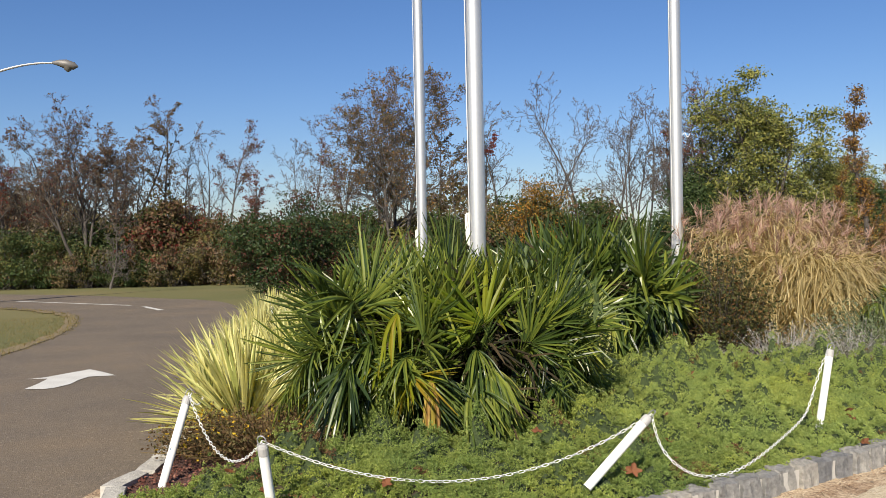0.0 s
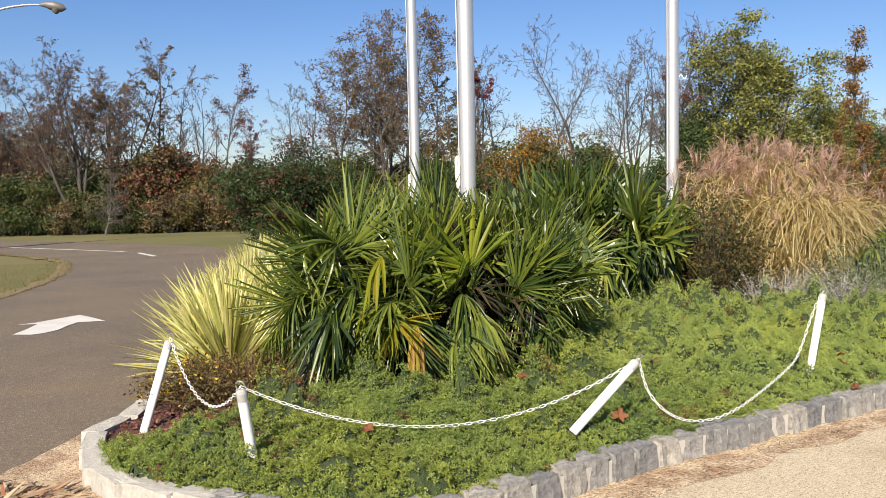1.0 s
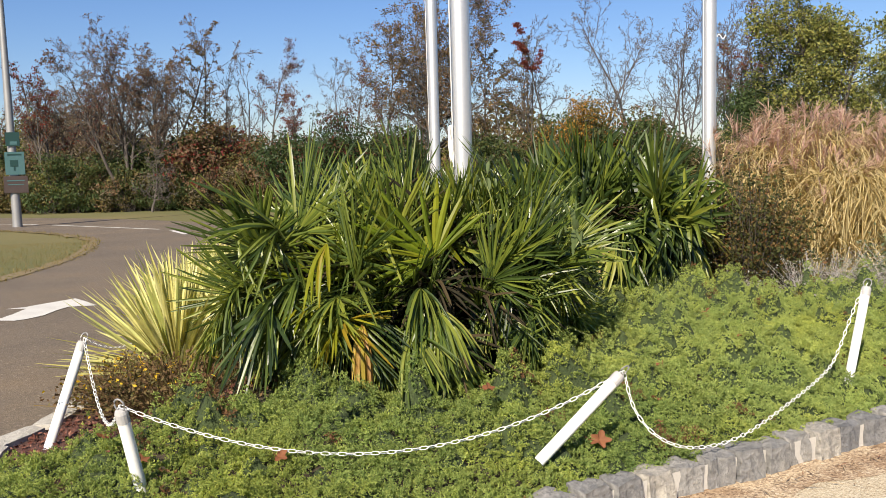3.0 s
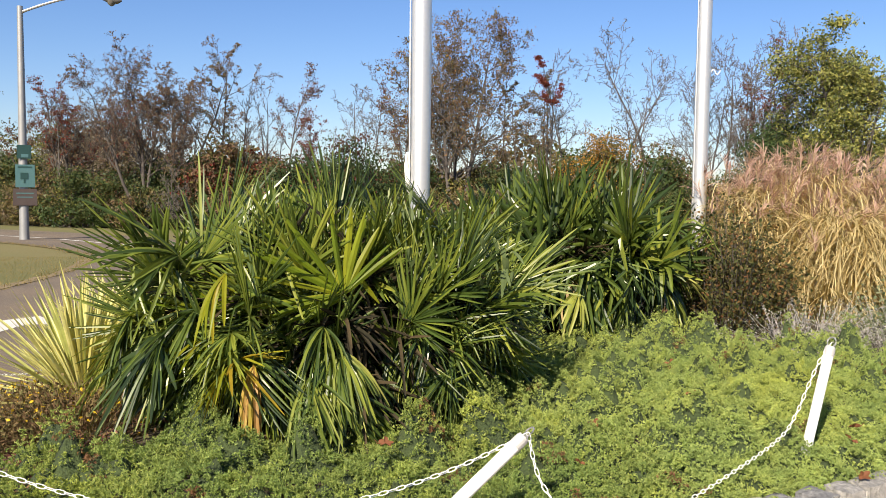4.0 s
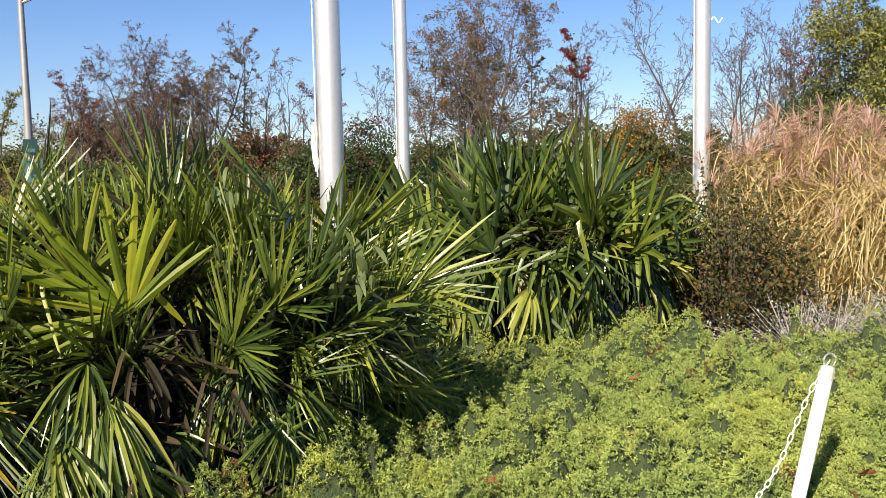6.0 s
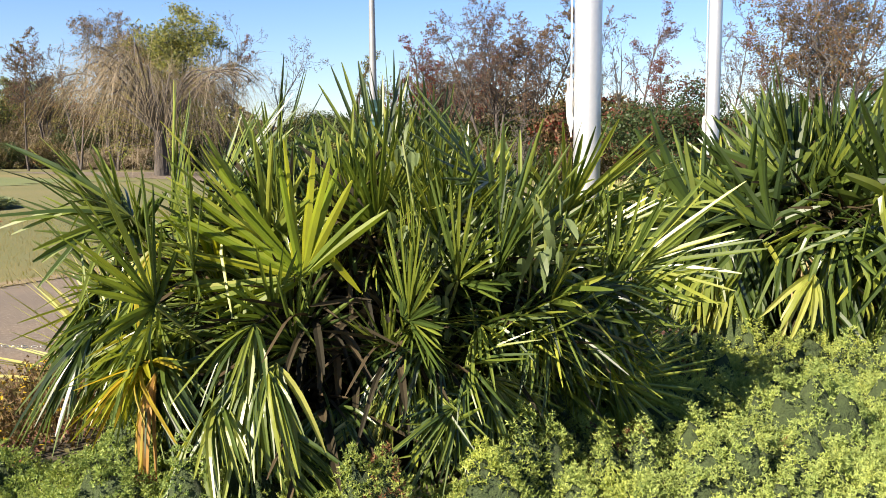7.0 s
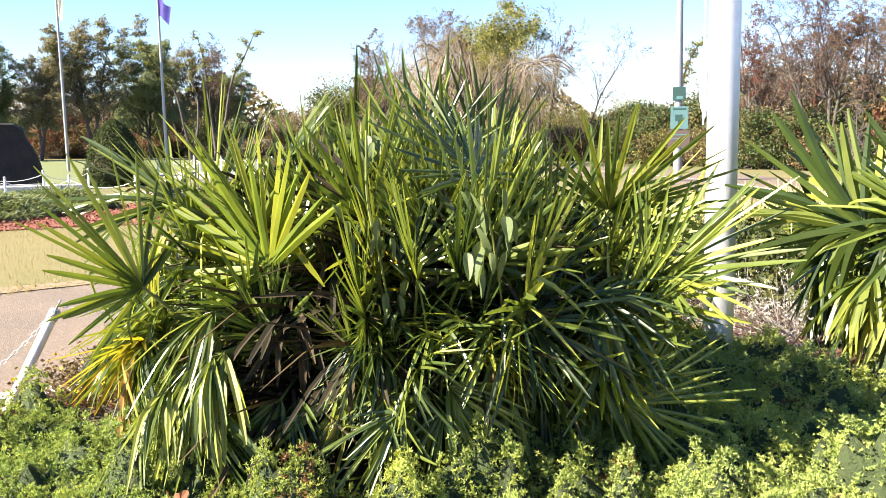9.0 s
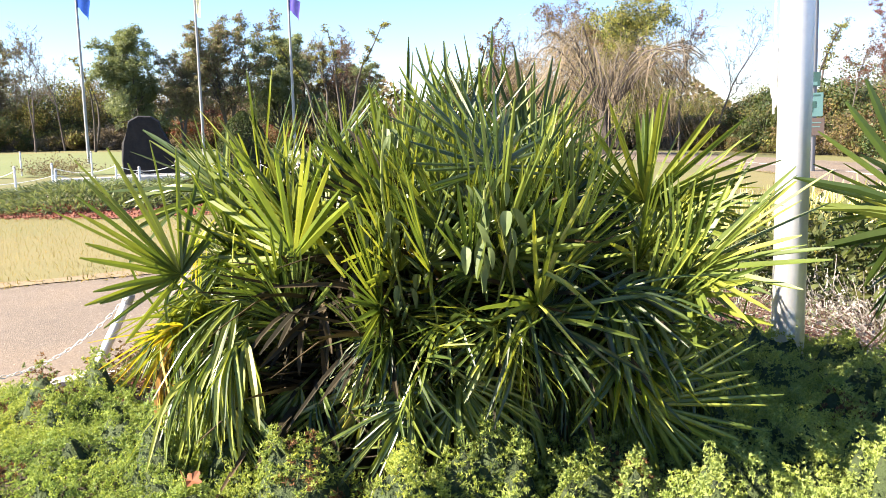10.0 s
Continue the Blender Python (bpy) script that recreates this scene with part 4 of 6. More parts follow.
# ---- flagpoles ----
def flagpole(x, y, z0, radius, height, label, coil=None, hook=None):
    ob = thing("flagpole", label, "flagpole", (x, y, z0), "flagpoles in the bed")
    part("pole", mesh_of("pole", lathe([(radius, -0.1), (radius, height * 0.35), (radius * 0.62, height)], ALUMINIUM, 28), True), ob)
    s = np.linspace(0, 1, 24)
    part("halyard", mesh_of("halyard", tube_chunks(np.column_stack([-radius * 0.8 - 0.012 - 0.01 * np.sin(s * 3.1), -radius * 0.75 + 0 * s, 1.1 + s * (height - 1.3)]), 0.0045, ROPE, 5)), ob, "white rope halyard")
    if coil:
        a = np.linspace(0, 2 * np.pi * 9, 170)
        part("rope_coil", mesh_of("rope_coil", tube_chunks(np.column_stack([-radius - 0.014 + 0.010 * np.cos(a * 1.07) - 0.006 * np.sin(a * 0.111), -0.02 + 0.018 * np.sin(a * 1.3), coil + 0.11 * np.sin(a) + 0.03 * np.cos(a * 0.37)]), 0.007, ROPE, 5)), ob, "white rope bundled on a cleat")
    if hook:
        a = np.linspace(0, 1, 16)
        part("cleat", mesh_of("cleat", tube_chunks(np.column_stack([radius + 0.09 * a, -0.03 + 0 * a, hook + 0.025 * np.sin(a * 7)]), 0.005, ROPE, 5)), ob, "small rope end on a cleat")
    return ob


flagpole(0.302, 7.68, 0.26, 0.072, 11.0, "thick brushed aluminium flagpole with a rope coil", coil=1.27)
flagpole(-0.303, 13.28, 0.12, 0.072, 11.0, "brushed aluminium flagpole behind the palms", coil=1.3)
flagpole(2.81, 10.62, 0.2, 0.072, 11.0, "brushed aluminium flagpole beside the tall grass", hook=2.41)


# ---- the other plants of the bed ----
def yucca_leaf(seed):
    r = np.random.default_rng(seed)
    return mesh_of("leaf", [(*blades(np.zeros((1, 3)), np.array([[1.0, 0, 0.0]]), 1.0, 0.038, r.uniform(0.02, 0.14), 4, 0.4, 0.03, 0.35), YUCCA_SINGLE)])


YUCCA_SINGLE = leaf("yucca_leaf", [(0.50, 0.46, 0.14), (0.64, 0.60, 0.22), (0.70, 0.67, 0.30), (0.34, 0.38, 0.09)], 0.5, 0.25, "object", 0.4, 1.2)
YUCCA_LEAVES = [yucca_leaf(s) for s in range(5)]


def yucca(x, y, size, seed, label="spiky yellow variegated yucca"):
    r = np.random.default_rng(seed)
    z = float(bed_z(np.array([x]), np.array([y]))[0])
    ob = thing("yucca", label, "yucca", (x, y, z), "yuccas beside the drive")
    n = 170
    a, e = r.uniform(0, 2 * np.pi, n), np.radians(8 + 80 * r.random(n) ** 0.8)
    if y < 8:
        for k in range(n):
            m = Matrix.Rotation(a[k], 4, "Z") @ Matrix.Rotation(-e[k], 4, "Y") @ Matrix.Translation((0.04, 0, 0)) @ Matrix.Scale(size * r.uniform(0.65, 1.05), 4)
            part("leaf", YUCCA_LEAVES[r.integers(5)], ob, "", m)
    else:
        way = np.column_stack([np.cos(a) * np.cos(e), np.sin(a) * np.cos(e), np.sin(e)])
        part("leaf_mass", mesh_of("leaf_mass", [(*blades(way * 0.05, way, size * r.uniform(0.65, 1.05, n), 0.034, 0.10, 3, 0.4, 0.03, 0.35), YUCCA)]), ob, kind="stuff")
    return ob


for k, (x, y, s) in enumerate([(-1.40, 6.12, 0.80), (-1.75, 6.75, 0.70), (-1.25, 6.9, 0.7), (-1.80, 7.5, 0.78), (-1.30, 7.7, 0.76), (-1.85, 8.3, 0.8), (-1.4, 8.6, 0.8), (-1.95, 9.1, 0.8), (-1.5, 9.5, 0.82), (-2.1, 9.9, 0.8), (-1.65, 10.4, 0.85), (-2.25, 10.8, 0.82), (-1.85, 11.4, 0.85), (-2.4, 11.8, 0.82), (-2.0, 12.4, 0.85), (-2.5, 13.0, 0.8), (-2.2, 13.6, 0.8), (-2.75, 14.2, 0.8), (-1.3, 12.9, 0.8), (-1.2, 11.8, 0.75)]):
    yucca(x, y, s, 40 + k)


SHRUB_LEAF = leaf("shrub_leaf", [(0.034, 0.044, 0.015), (0.068, 0.078, 0.024), (0.12, 0.105, 0.034), (0.17, 0.08, 0.032)], 0.6, 0.25)


def wiry_shrub(name, label, category, x, y, z, rx, ry, h, stems, leaves, stem_mat, leaf_mat, leaf_size, seed, petals=None, spread=0.8, thick=0.006):
    r = np.random.default_rng(seed)
    ob = thing(name, label, category, (x, y, z))
    a = r.uniform(0, 2 * np.pi, stems)
    q = np.sqrt(r.random(stems))
    base = np.column_stack([0.55 * rx * q * np.cos(a), 0.55 * ry * q * np.sin(a), np.zeros(stems)])
    way = np.column_stack([spread * rx * q * np.cos(a) + r.normal(0, 0.15 * rx, stems), spread * ry * q * np.sin(a) + r.normal(0, 0.15 * ry, stems), h * (1 - 0.55 * q ** 2) * r.uniform(0.5, 1.08, stems)])
    L = np.linalg.norm(way, axis=1)
    part("stem_mass", mesh_of("stem_mass", [(*blades(base, way, L, thick, 0.05, 3, 0.0, 0.5), stem_mat)]), ob, kind="stuff")
    k = r.integers(0, stems, leaves)
    t = r.beta(2.2, 1.0, leaves)[:, None]
    p = base[k] + way[k] * t + r.normal(0, 0.05, (leaves, 3)) * np.array([rx, ry, h])
    p[:, 2] = np.abs(p[:, 2])
    part("foliage", mesh_of("foliage", [(*cards(p, leaf_size * r.uniform(0.6, 1.3, leaves)), leaf_mat)]), ob, kind="stuff")
    if petals:
        k = r.integers(0, stems, petals)
        p = base[k] + way[k] * r.uniform(0.8, 1.0, petals)[:, None]
        part("flower_mass", mesh_of("flower_mass", [(*cards(p, 0.028, 0.6), PETAL)]), ob, "small yellow flowers", kind="stuff")
    return ob


wiry_shrub("flowering_shrub", "browned low shrub with a few small yellow flowers", "shrub", -1.08, 5.42, 0.16, 0.50, 0.42, 0.30, 900, 4600, BROWN_STEM, BROWN_STEM, 0.022, 61, 110)
wiry_shrub("flowering_shrub", "browned low shrub with yellow flowers beside the kerb", "shrub", -1.50, 5.74, 0.12, 0.32, 0.30, 0.28, 520, 2400, BROWN_STEM, BROWN_STEM, 0.022, 62, 210)
wiry_shrub("bushy_shrub", "dense shrub with small olive and rust-coloured leaves", "shrub", 2.78, 9.1, 0.14, 0.44, 0.45, 1.25, 420, 12000, BARK, SHRUB_LEAF, 0.036, 63)
wiry_shrub("bushy_shrub", "low dense green shrub behind the flagpole", "shrub", -0.55, 9.6, 0.2, 0.85, 0.9, 0.62, 260, 5000, BARK, MID_GREEN, 0.06, 64)
wiry_shrub("bushy_shrub", "low dense green shrub among the yuccas", "shrub", -0.5, 11.3, 0.2, 0.9, 0.9, 0.6, 260, 4500, BARK, MID_GREEN, 0.06, 65)
for k, (x, y, s) in enumerate([(3.1, 8.3, 0.5), (3.75, 8.15, 0.55), (4.4, 8.2, 0.55), (3.4, 8.75, 0.6), (4.1, 8.75, 0.6), (4.9, 8.3, 0.5), (0.25, 8.5, 0.5), (-0.15, 8.6, 0.5), (0.6, 8.3, 0.42), (-0.6, 8.4, 0.5), (0.05, 9.0, 0.5), (-0.9, 8.9, 0.45)]):
    wiry_shrub("twiggy_perennial", "bleached silver twigs of a dried perennial", "perennial", x, y, on_bed(x, y)[2], s, s, s * 0.72, 130, 700, SILVER, GREY_GREEN if k % 2 else SILVER, 0.02, 70 + k, None, 1.0, 0.005)
wiry_shrub("twiggy_perennial", "soft grey-green perennial beside the tall grass", "perennial", 4.55, 9.0, 0.15, 0.6, 0.5, 0.72, 420, 1800, GREY_GREEN, GREY_GREEN, 0.04, 80, None, 1.0, 0.008)


def plume_grass(x, y, spread, height, seed, n=900, plumes=60):
    r = np.random.default_rng(seed)
    ob = thing("ornamental_grass", "tall straw-coloured grass clump with pinkish feathery plumes", "grass", (x, y, on_bed(x, y)[2]), "tall grasses in the bed")
    a, q = r.uniform(0, 2 * np.pi, n), np.sqrt(r.random(n))
    base = np.column_stack([0.4 * spread * q * np.cos(a), 0.4 * spread * q * np.sin(a), np.zeros(n)])
    e = np.radians(r.uniform(52, 88, n))
    b = a + r.normal(0, 1.0, n)
    way = np.column_stack([np.cos(b) * np.cos(e), np.sin(b) * np.cos(e), np.sin(e)])
    part("blade_mass", mesh_of("blade_mass", [(*blades(base, way, height * r.uniform(0.6, 1.2, n), 0.018, r.uniform(0.15, 0.85, n), 7, 0.0, 0.05, 0.3), STRAW)]), ob, kind="stuff")
    k = r.integers(0, n, n)
    up = base[k] * 1.25 + np.column_stack([r.normal(0, 0.1, len(k)), r.normal(0, 0.1, len(k)), height * r.uniform(0.45, 0.98, len(k))])
    c, e = a[k] + r.normal(0, 1.2, len(k)), np.radians(r.uniform(5, 60, len(k)))
    part("arching_mass", mesh_of("arching_mass", [(*blades(up, np.column_stack([np.cos(c) * np.cos(e), np.sin(c) * np.cos(e), np.sin(e)]), r.uniform(0.2, 0.75, len(k)), 0.010, r.uniform(0.3, 1.4, len(k)), 6, 0.0, 0.05, 0.3), STRAW)]), ob, kind="stuff")
    a, q = r.uniform(0, 2 * np.pi, plumes), np.sqrt(r.random(plumes))
    base = np.column_stack([0.4 * spread * q * np.cos(a), 0.4 * spread * q * np.sin(a), np.zeros(plumes)])
    tip = base * 2.0 + np.column_stack([r.normal(0, 0.14, plumes), r.normal(0, 0.14, plumes), height * r.uniform(0.82, 1.20, plumes)])
    part("culm_mass", mesh_of("culm_mass", [(*blades(base, tip - base, np.linalg.norm(tip - base, axis=1), 0.004, 0.0, 3, 0.0, 0.6), STRAW)]), ob, kind="stuff")
    per = 22
    hub = np.repeat(tip - unit(tip - base) * 0.10, per, 0) + np.repeat(unit(tip - base), per, 0) * r.uniform(-0.06, 0.06, plumes * per)[:, None]
    lean = np.repeat(np.column_stack([r.normal(0.3, 0.5, plumes), r.normal(0, 0.5, plumes), np.full(plumes, 0.7)]), per, 0)
    part("plume_mass", mesh_of("plume_mass", [(*blades(hub, lean + r.normal(0, 0.30, (plumes * per, 3)), r.uniform(0.12, 0.27, plumes * per), 0.0065, 0.25, 3, 0.0, 0.2), PLUME)]), ob, "pinkish feathery plumes", kind="stuff")
    return ob


for k, (x, y, s, h) in enumerate([(3.95, 10.0, 0.7, 1.0), (4.4, 10.1, 0.7, 0.95), (4.7, 10.5, 0.6, 0.95), (3.4, 10.7, 0.7, 1.28), (3.8, 10.8, 0.8, 1.45), (4.25, 10.9, 0.8, 1.38), (4.65, 11.1, 0.7, 1.12)]):
    plume_grass(x, y, s, h, 90 + k, 1200 if k < 3 else 800, 12 if k < 3 else 80)


# ---- trees ----
def skeleton(r, height, stems=1, splay=0.1, start=0.35, ratio=0.45, angle=45.0, up=0.12, wobble=0.12, levels=4, lean=0.0, girth=1.0):
    """Limbs of a tree as (start, end, radius, radius, level): stems that rise from one foot, and side branches along each."""
    segs = []

    def grow(p, d, length, radius, level, turn):
        pieces = (9, 5, 4, 3, 2)[level]
        for k in range(pieces):
            d = d + r.normal(0, wobble * (0.55 if level == 0 else 1.0), 3)
            d[2] += up * (0.5 if level == 0 else 1.0)
            d /= math.sqrt(d @ d)
            q = p + d * (length / pieces)
            ra, rb = radius * (1 - 0.8 * k / pieces), radius * (1 - 0.8 * (k + 1) / pieces)
            segs.append((p, q, ra, rb, level))
            p = q
            if level < levels and k + 1 >= (start if level == 0 else 0.2) * pieces:
                for _ in range(2 if r.random() < (0.6 if level < 2 else 0.12) else 1):
                    turn += 2.4 + r.normal(0, 0.4)
                    side = np.cross(d, np.array([math.cos(turn), math.sin(turn), 0.31]))
                    side /= math.sqrt(side @ side) + 1e-9
                    a = radians(angle) * r.uniform(0.65, 1.25)
                    grow(p, math.cos(a) * d + math.sin(a) * side, length * ratio * (1 - 0.45 * k / pieces) * r.uniform(0.6, 1.15), rb * 0.62 + 0.002, level + 1, turn)

    for k in range(stems):
        a = k * 2.4 + r.uniform(0, 6.28)
        d = np.array([splay * math.cos(a) + lean, splay * math.sin(a), 1.0])
        grow(np.zeros(3), d / math.sqrt(d @ d), height * (1.0 if k == 0 else r.uniform(0.75, 1.0)), (height * 0.0125 + 0.02) * girth, 0, a)
    top = max(q[1][2] for q in segs)
    k = height / top
    return [(a * k, b * k, max(ra, 0.008), max(rb, 0.006), l) for a, b, ra, rb, l in segs]


def limb_mesh(segs, m):
    """All limbs as tapered bars: many-sided when thick."""
    out = []
    for sides, pick in ((8, [s for s in segs if s[4] == 0]), (5, [s for s in segs if 0 < s[4] < 3]), (3, [s for s in segs if s[4] >= 3])):
        if not pick:
            continue
        a, b = np.array([s[0] for s in pick]), np.array([s[1] for s in pick])
        ra, rb = np.array([s[2] for s in pick]), np.array([s[3] for s in pick])
        d = unit(b - a)
        x = np.cross(d, np.array([0.31, 0.87, 0.38]))
        x = unit(x)
        y = np.cross(d, x)
        ang = np.arange(sides) * 2 * np.pi / sides
        c, s = np.cos(ang)[None, :, None], np.sin(ang)[None, :, None]
        ring = c * x[:, None] + s * y[:, None]
        v = np.concatenate([a[:, None] + ring * ra[:, None, None], b[:, None] + ring * rb[:, None, None]], 1)
        j = np.arange(sides)
        k = (j + 1) % sides
        f = np.stack([j, k, k + sides, j + sides], -1)
        f = (np.arange(len(a)) * 2 * sides)[:, None, None] + f[None]
        out.append((v.reshape(-1, 3), f.reshape(-1, 4), m))
    return out


def tree(label, height, seed, leaf_mats, leaves, size, bark=BARK, clump=0.0, crown_from=0.0, category="tree", **form):
    """A model tree at the origin, to be copied. clump: how far the leaves gather in tufts about the twigs."""
    r = np.random.default_rng(seed)
    segs = skeleton(r, height, **form)
    ob = thing("tree", label, category)
    part("trunk", mesh_of("trunk", limb_mesh(segs, bark)), ob, "bare branching limbs" if not leaves else "")
    if leaves:
        deep = max(q[4] for q in segs)
        twigs = [(q[0], q[1]) for q in segs if q[4] >= deep - 1 and q[1][2] > crown_from * height]
        a, b = (np.array(c) for c in zip(*twigs))
        chunks = []
        for m, share in leaf_mats:
            n = int(leaves * share)
            # a part of the twigs keeps most of the leaves
            weight = r.random(len(a)) ** 1.6 + 0.04
            k = r.choice(len(a), n, p=weight / weight.sum())
            p = a[k] + (b - a)[k] * r.random((n, 1)) + r.normal(0, 0.05 + clump, (n, 3)) * np.array([1, 1, 0.55])
            chunks.append((*far_leaves(p, size * r.uniform(0.55, 1.35, n), r.normal(0, 0.5, (n, 3)) + np.array([0, 0, 0.5])), m))
        part("crown", mesh_of("crown", chunks), ob)
    return ob


def bush(label, width, height, seed, leaf_mats, leaves, size, name="bush", lumps=20, rough=0.16):
    """A model bush at the origin: uneven lumps of leaves over a few stems."""
    r = np.random.default_rng(seed)
    ob = thing(name, label, "bush")
    q = np.sqrt(r.random(lumps))
    a = r.uniform(0, 6.28, lumps)
    c = np.column_stack([0.40 * q * np.cos(a) * width, 0.40 * q * np.sin(a) * width, r.uniform(0.12, 0.82, lumps) * (1 - 0.45 * q ** 2) * height])
    rad = r.uniform(0.09, 0.22, lumps)
    stems = 60
    tips = c[r.integers(0, lumps, stems)] * np.array([1.1, 1.1, 1.0]) + np.column_stack([r.normal(0, 0.07, stems) * width, r.normal(0, 0.07, stems) * width, r.uniform(-0.05, 0.26, stems) * height])
    base = np.column_stack([r.normal(0, 0.10, stems) * width, r.normal(0, 0.10, stems) * width, np.zeros(stems)])
    mid = (base + tips) / 2 + r.normal(0, 0.05, (stems, 3)) * width
    part("stem_mass", mesh_of("stem_mass", limb_mesh([(a, b, 0.022, 0.014, 1) for a, b in zip(base, mid)] + [(a, b, 0.014, 0.006, 1) for a, b in zip(mid, tips)], BARK)), ob, kind="stuff")
    chunks = []
    for m, share in leaf_mats:
        n = int(leaves * share)
        # each lump leans to one of the leaf colours
        like = r.random(lumps) ** 2.5 * rad ** 2 + 0.002
        tufts = max(12, n // 18)
        k = r.choice(lumps, tufts, p=like / like.sum())
        d = unit(r.normal(size=(tufts, 3)) + np.array([0, 0, 0.25]))
        q = (r.random(tufts) ** 0.25)[:, None] * (1 + rough * r.normal(size=(tufts, 1)))
        heart = c[k] + d * q * rad[k][:, None] * np.array([width, width, height * 1.05])
        pick = r.integers(0, tufts, n)
        p = heart[pick] + np.clip(r.normal(0, 0.020, (n, 3)), -0.05, 0.05) * (width + height) * np.array([1.1, 1.1, 0.6])
        face = (p - heart[pick]) + 0.12 * d[pick] + np.array([0, 0, 0.08])
        p[:, 2] = np.abs(p[:, 2])
        chunks.append((*far_leaves(p, size * r.uniform(0.6, 1.3, n), face), m))
    part("foliage", mesh_of("foliage", chunks), ob, kind="stuff")
    return ob


def plant(model, spots, group):
    """Stand copies of a model at (x, y, height over the model's height, turn)."""
    for k, (x, y, s, a) in enumerate(spots):
        z = float(ground_z(x, y)) - 0.03
        m = Matrix.Translation((x, y, z)) @ Matrix.Rotation(radians(a), 4, "Z") @ Matrix.Scale(s, 4)
        tagged(model, group=group)
        if k == 0:
            ahead.append((model, m))
        else:
            copy_thing(model, m)


ahead = []      # the models themselves take their own places once all copies stand

oak = tree("tall oak with thin rust-brown autumn leaves", 9.4, 101, [(OAK_LEAF, 0.8), (RUST, 0.1), (RED, 0.1)], 15000, 0.066, stems=4, splay=0.30, start=0.36, ratio=0.50, angle=48, up=0.05, lean=-0.22, girth=0.75)
oak_b = tree("tall oak with thin brown and olive autumn leaves", 9.4, 102, [(OAK_LEAF, 0.8), (RUST, 0.2)], 13000, 0.066, stems=3, splay=0.22, start=0.36, ratio=0.50, angle=48, up=0.05, girth=0.75)
big_oak = tree("broad tree with dense rust and olive autumn leaves", 10.0, 103, [(RUST, 0.66), (OLIVE, 0.24), (ORANGE, 0.10)], 27000, 0.085, PALE_BARK, 0.06, stems=4, splay=0.24, start=0.28, ratio=0.54, angle=52, up=0.03, girth=0.8)
slim = tree("slender tree with sparse brown leaves", 8.8, 114, [(RUST, 0.6), (OLIVE, 0.4)], 2600, 0.075, stems=1, start=0.3, ratio=0.24, angle=46, up=0.05, girth=0.6)
bare = tree("slender bare tree with pale grey limbs", 9.0, 104, [], 0, 0, PALE_BARK, stems=2, splay=0.10, start=0.42, ratio=0.32, angle=38, up=0.08, girth=0.55)
bare_b = tree("slender tree almost bare of its brown leaves", 8.4, 105, [(RUST, 0.6), (RED, 0.4)], 2300, 0.075, PALE_BARK, 0.05, 0.55, stems=1, start=0.5, ratio=0.34, angle=44, up=0.07, lean=0.05, girth=0.6)
bare_c = tree("leafless tree with fine spreading twigs", 9.5, 106, [(DRY, 0.7), (RUST, 0.3)], 1500, 0.06, PALE_BARK, stems=2, splay=0.16, start=0.4, ratio=0.42, angle=44, up=0.06, girth=0.55)
bare_d = tree("tall bare tree with crooked spreading limbs", 9.8, 115, [(DRY, 1.0)], 900, 0.06, PALE_BARK, stems=1, start=0.42, ratio=0.42, angle=52, up=0.06, wobble=0.2, lean=0.1, girth=0.6)
crimson = tree("slender tree with a crimson leafy top", 8.5, 107, [(RED, 1.0)], 1700, 0.085, BARK, 0.04, 0.74, stems=1, start=0.55, ratio=0.18, angle=50, up=0.04, girth=0.6)
crimson_b = tree("spreading tree with faded crimson leaves", 8.0, 116, [(RED, 0.75), (RUST, 0.25)], 4200, 0.085, BARK, 0.05, 0.35, stems=2, splay=0.2, start=0.4, ratio=0.34, angle=46, up=0.08)
green_tree = tree("tall maple with tiers of yellow-green leaves", 8.2, 108, [(GREEN_YELLOW, 0.86), (MID_GREEN, 0.14)], 32000, 0.10, BARK, 0.15, stems=3, splay=0.18, start=0.16, ratio=0.48, angle=64, up=0.0)
dark_tree = tree("full tree with grey-green leaves", 9.0, 109, [(TREE_GREEN, 1.0)], 52000, 0.12, BARK, 0.12, stems=2, splay=0.12, start=0.2, ratio=0.42, angle=55, up=0.05)
grey_tree = tree("tall tree with sparse grey-brown leaves", 9.8, 110, [(DRY, 0.4), (PALE_DRY, 0.25), (TREE_GREEN, 0.35)], 34000, 0.11, BARK, 0.08, stems=3, splay=0.16, start=0.25, ratio=0.44, angle=50, up=0.07)
snag = tree("broken dead tree wrapped in climbing leaves", 8.0, 117, [(GREEN_YELLOW, 0.5), (OLIVE, 0.5)], 1500, 0.10, BARK, 0.08, stems=2, splay=0.1, start=0.6, ratio=0.12, angle=50, up=0.02, wobble=0.2, levels=2)
column_tree = tree("narrow young tree with russet and gold leaves", 4.7, 111, [(RUST, 0.55), (ORANGE, 0.45)], 6500, 0.045, BARK, 0.03, stems=1, start=0.12, ratio=0.15, angle=30, up=0.12)
dogwood = bush("low dark green tree with reddening leaves on the lawn", 5.2, 3.9, 112, [(DOGWOOD, 0.8), (DOGWOOD_RED, 0.2)], 34000, 0.085, "small_tree", 34)
small_bare = tree("small bare tree on the lawn", 3.0, 113, [(DRY, 1.0)], 150, 0.05, PALE_BARK, stems=1, start=0.2, ratio=0.5, angle=62, up=-0.02, wobble=0.2)
green_bush = bush("dense dark green bush at the wood's edge", 4.0, 3.0, 120, [(MID_GREEN, 0.55), (DARK_GREEN, 0.35), (OLIVE, 0.1)], 10500, 0.09, lumps=24)
olive_bush = bush("tangled olive and brown bush at the wood's edge", 4.0, 2.7, 121, [(OLIVE, 0.65), (DRY, 0.25), (RUST, 0.1)], 10500, 0.09, lumps=24)
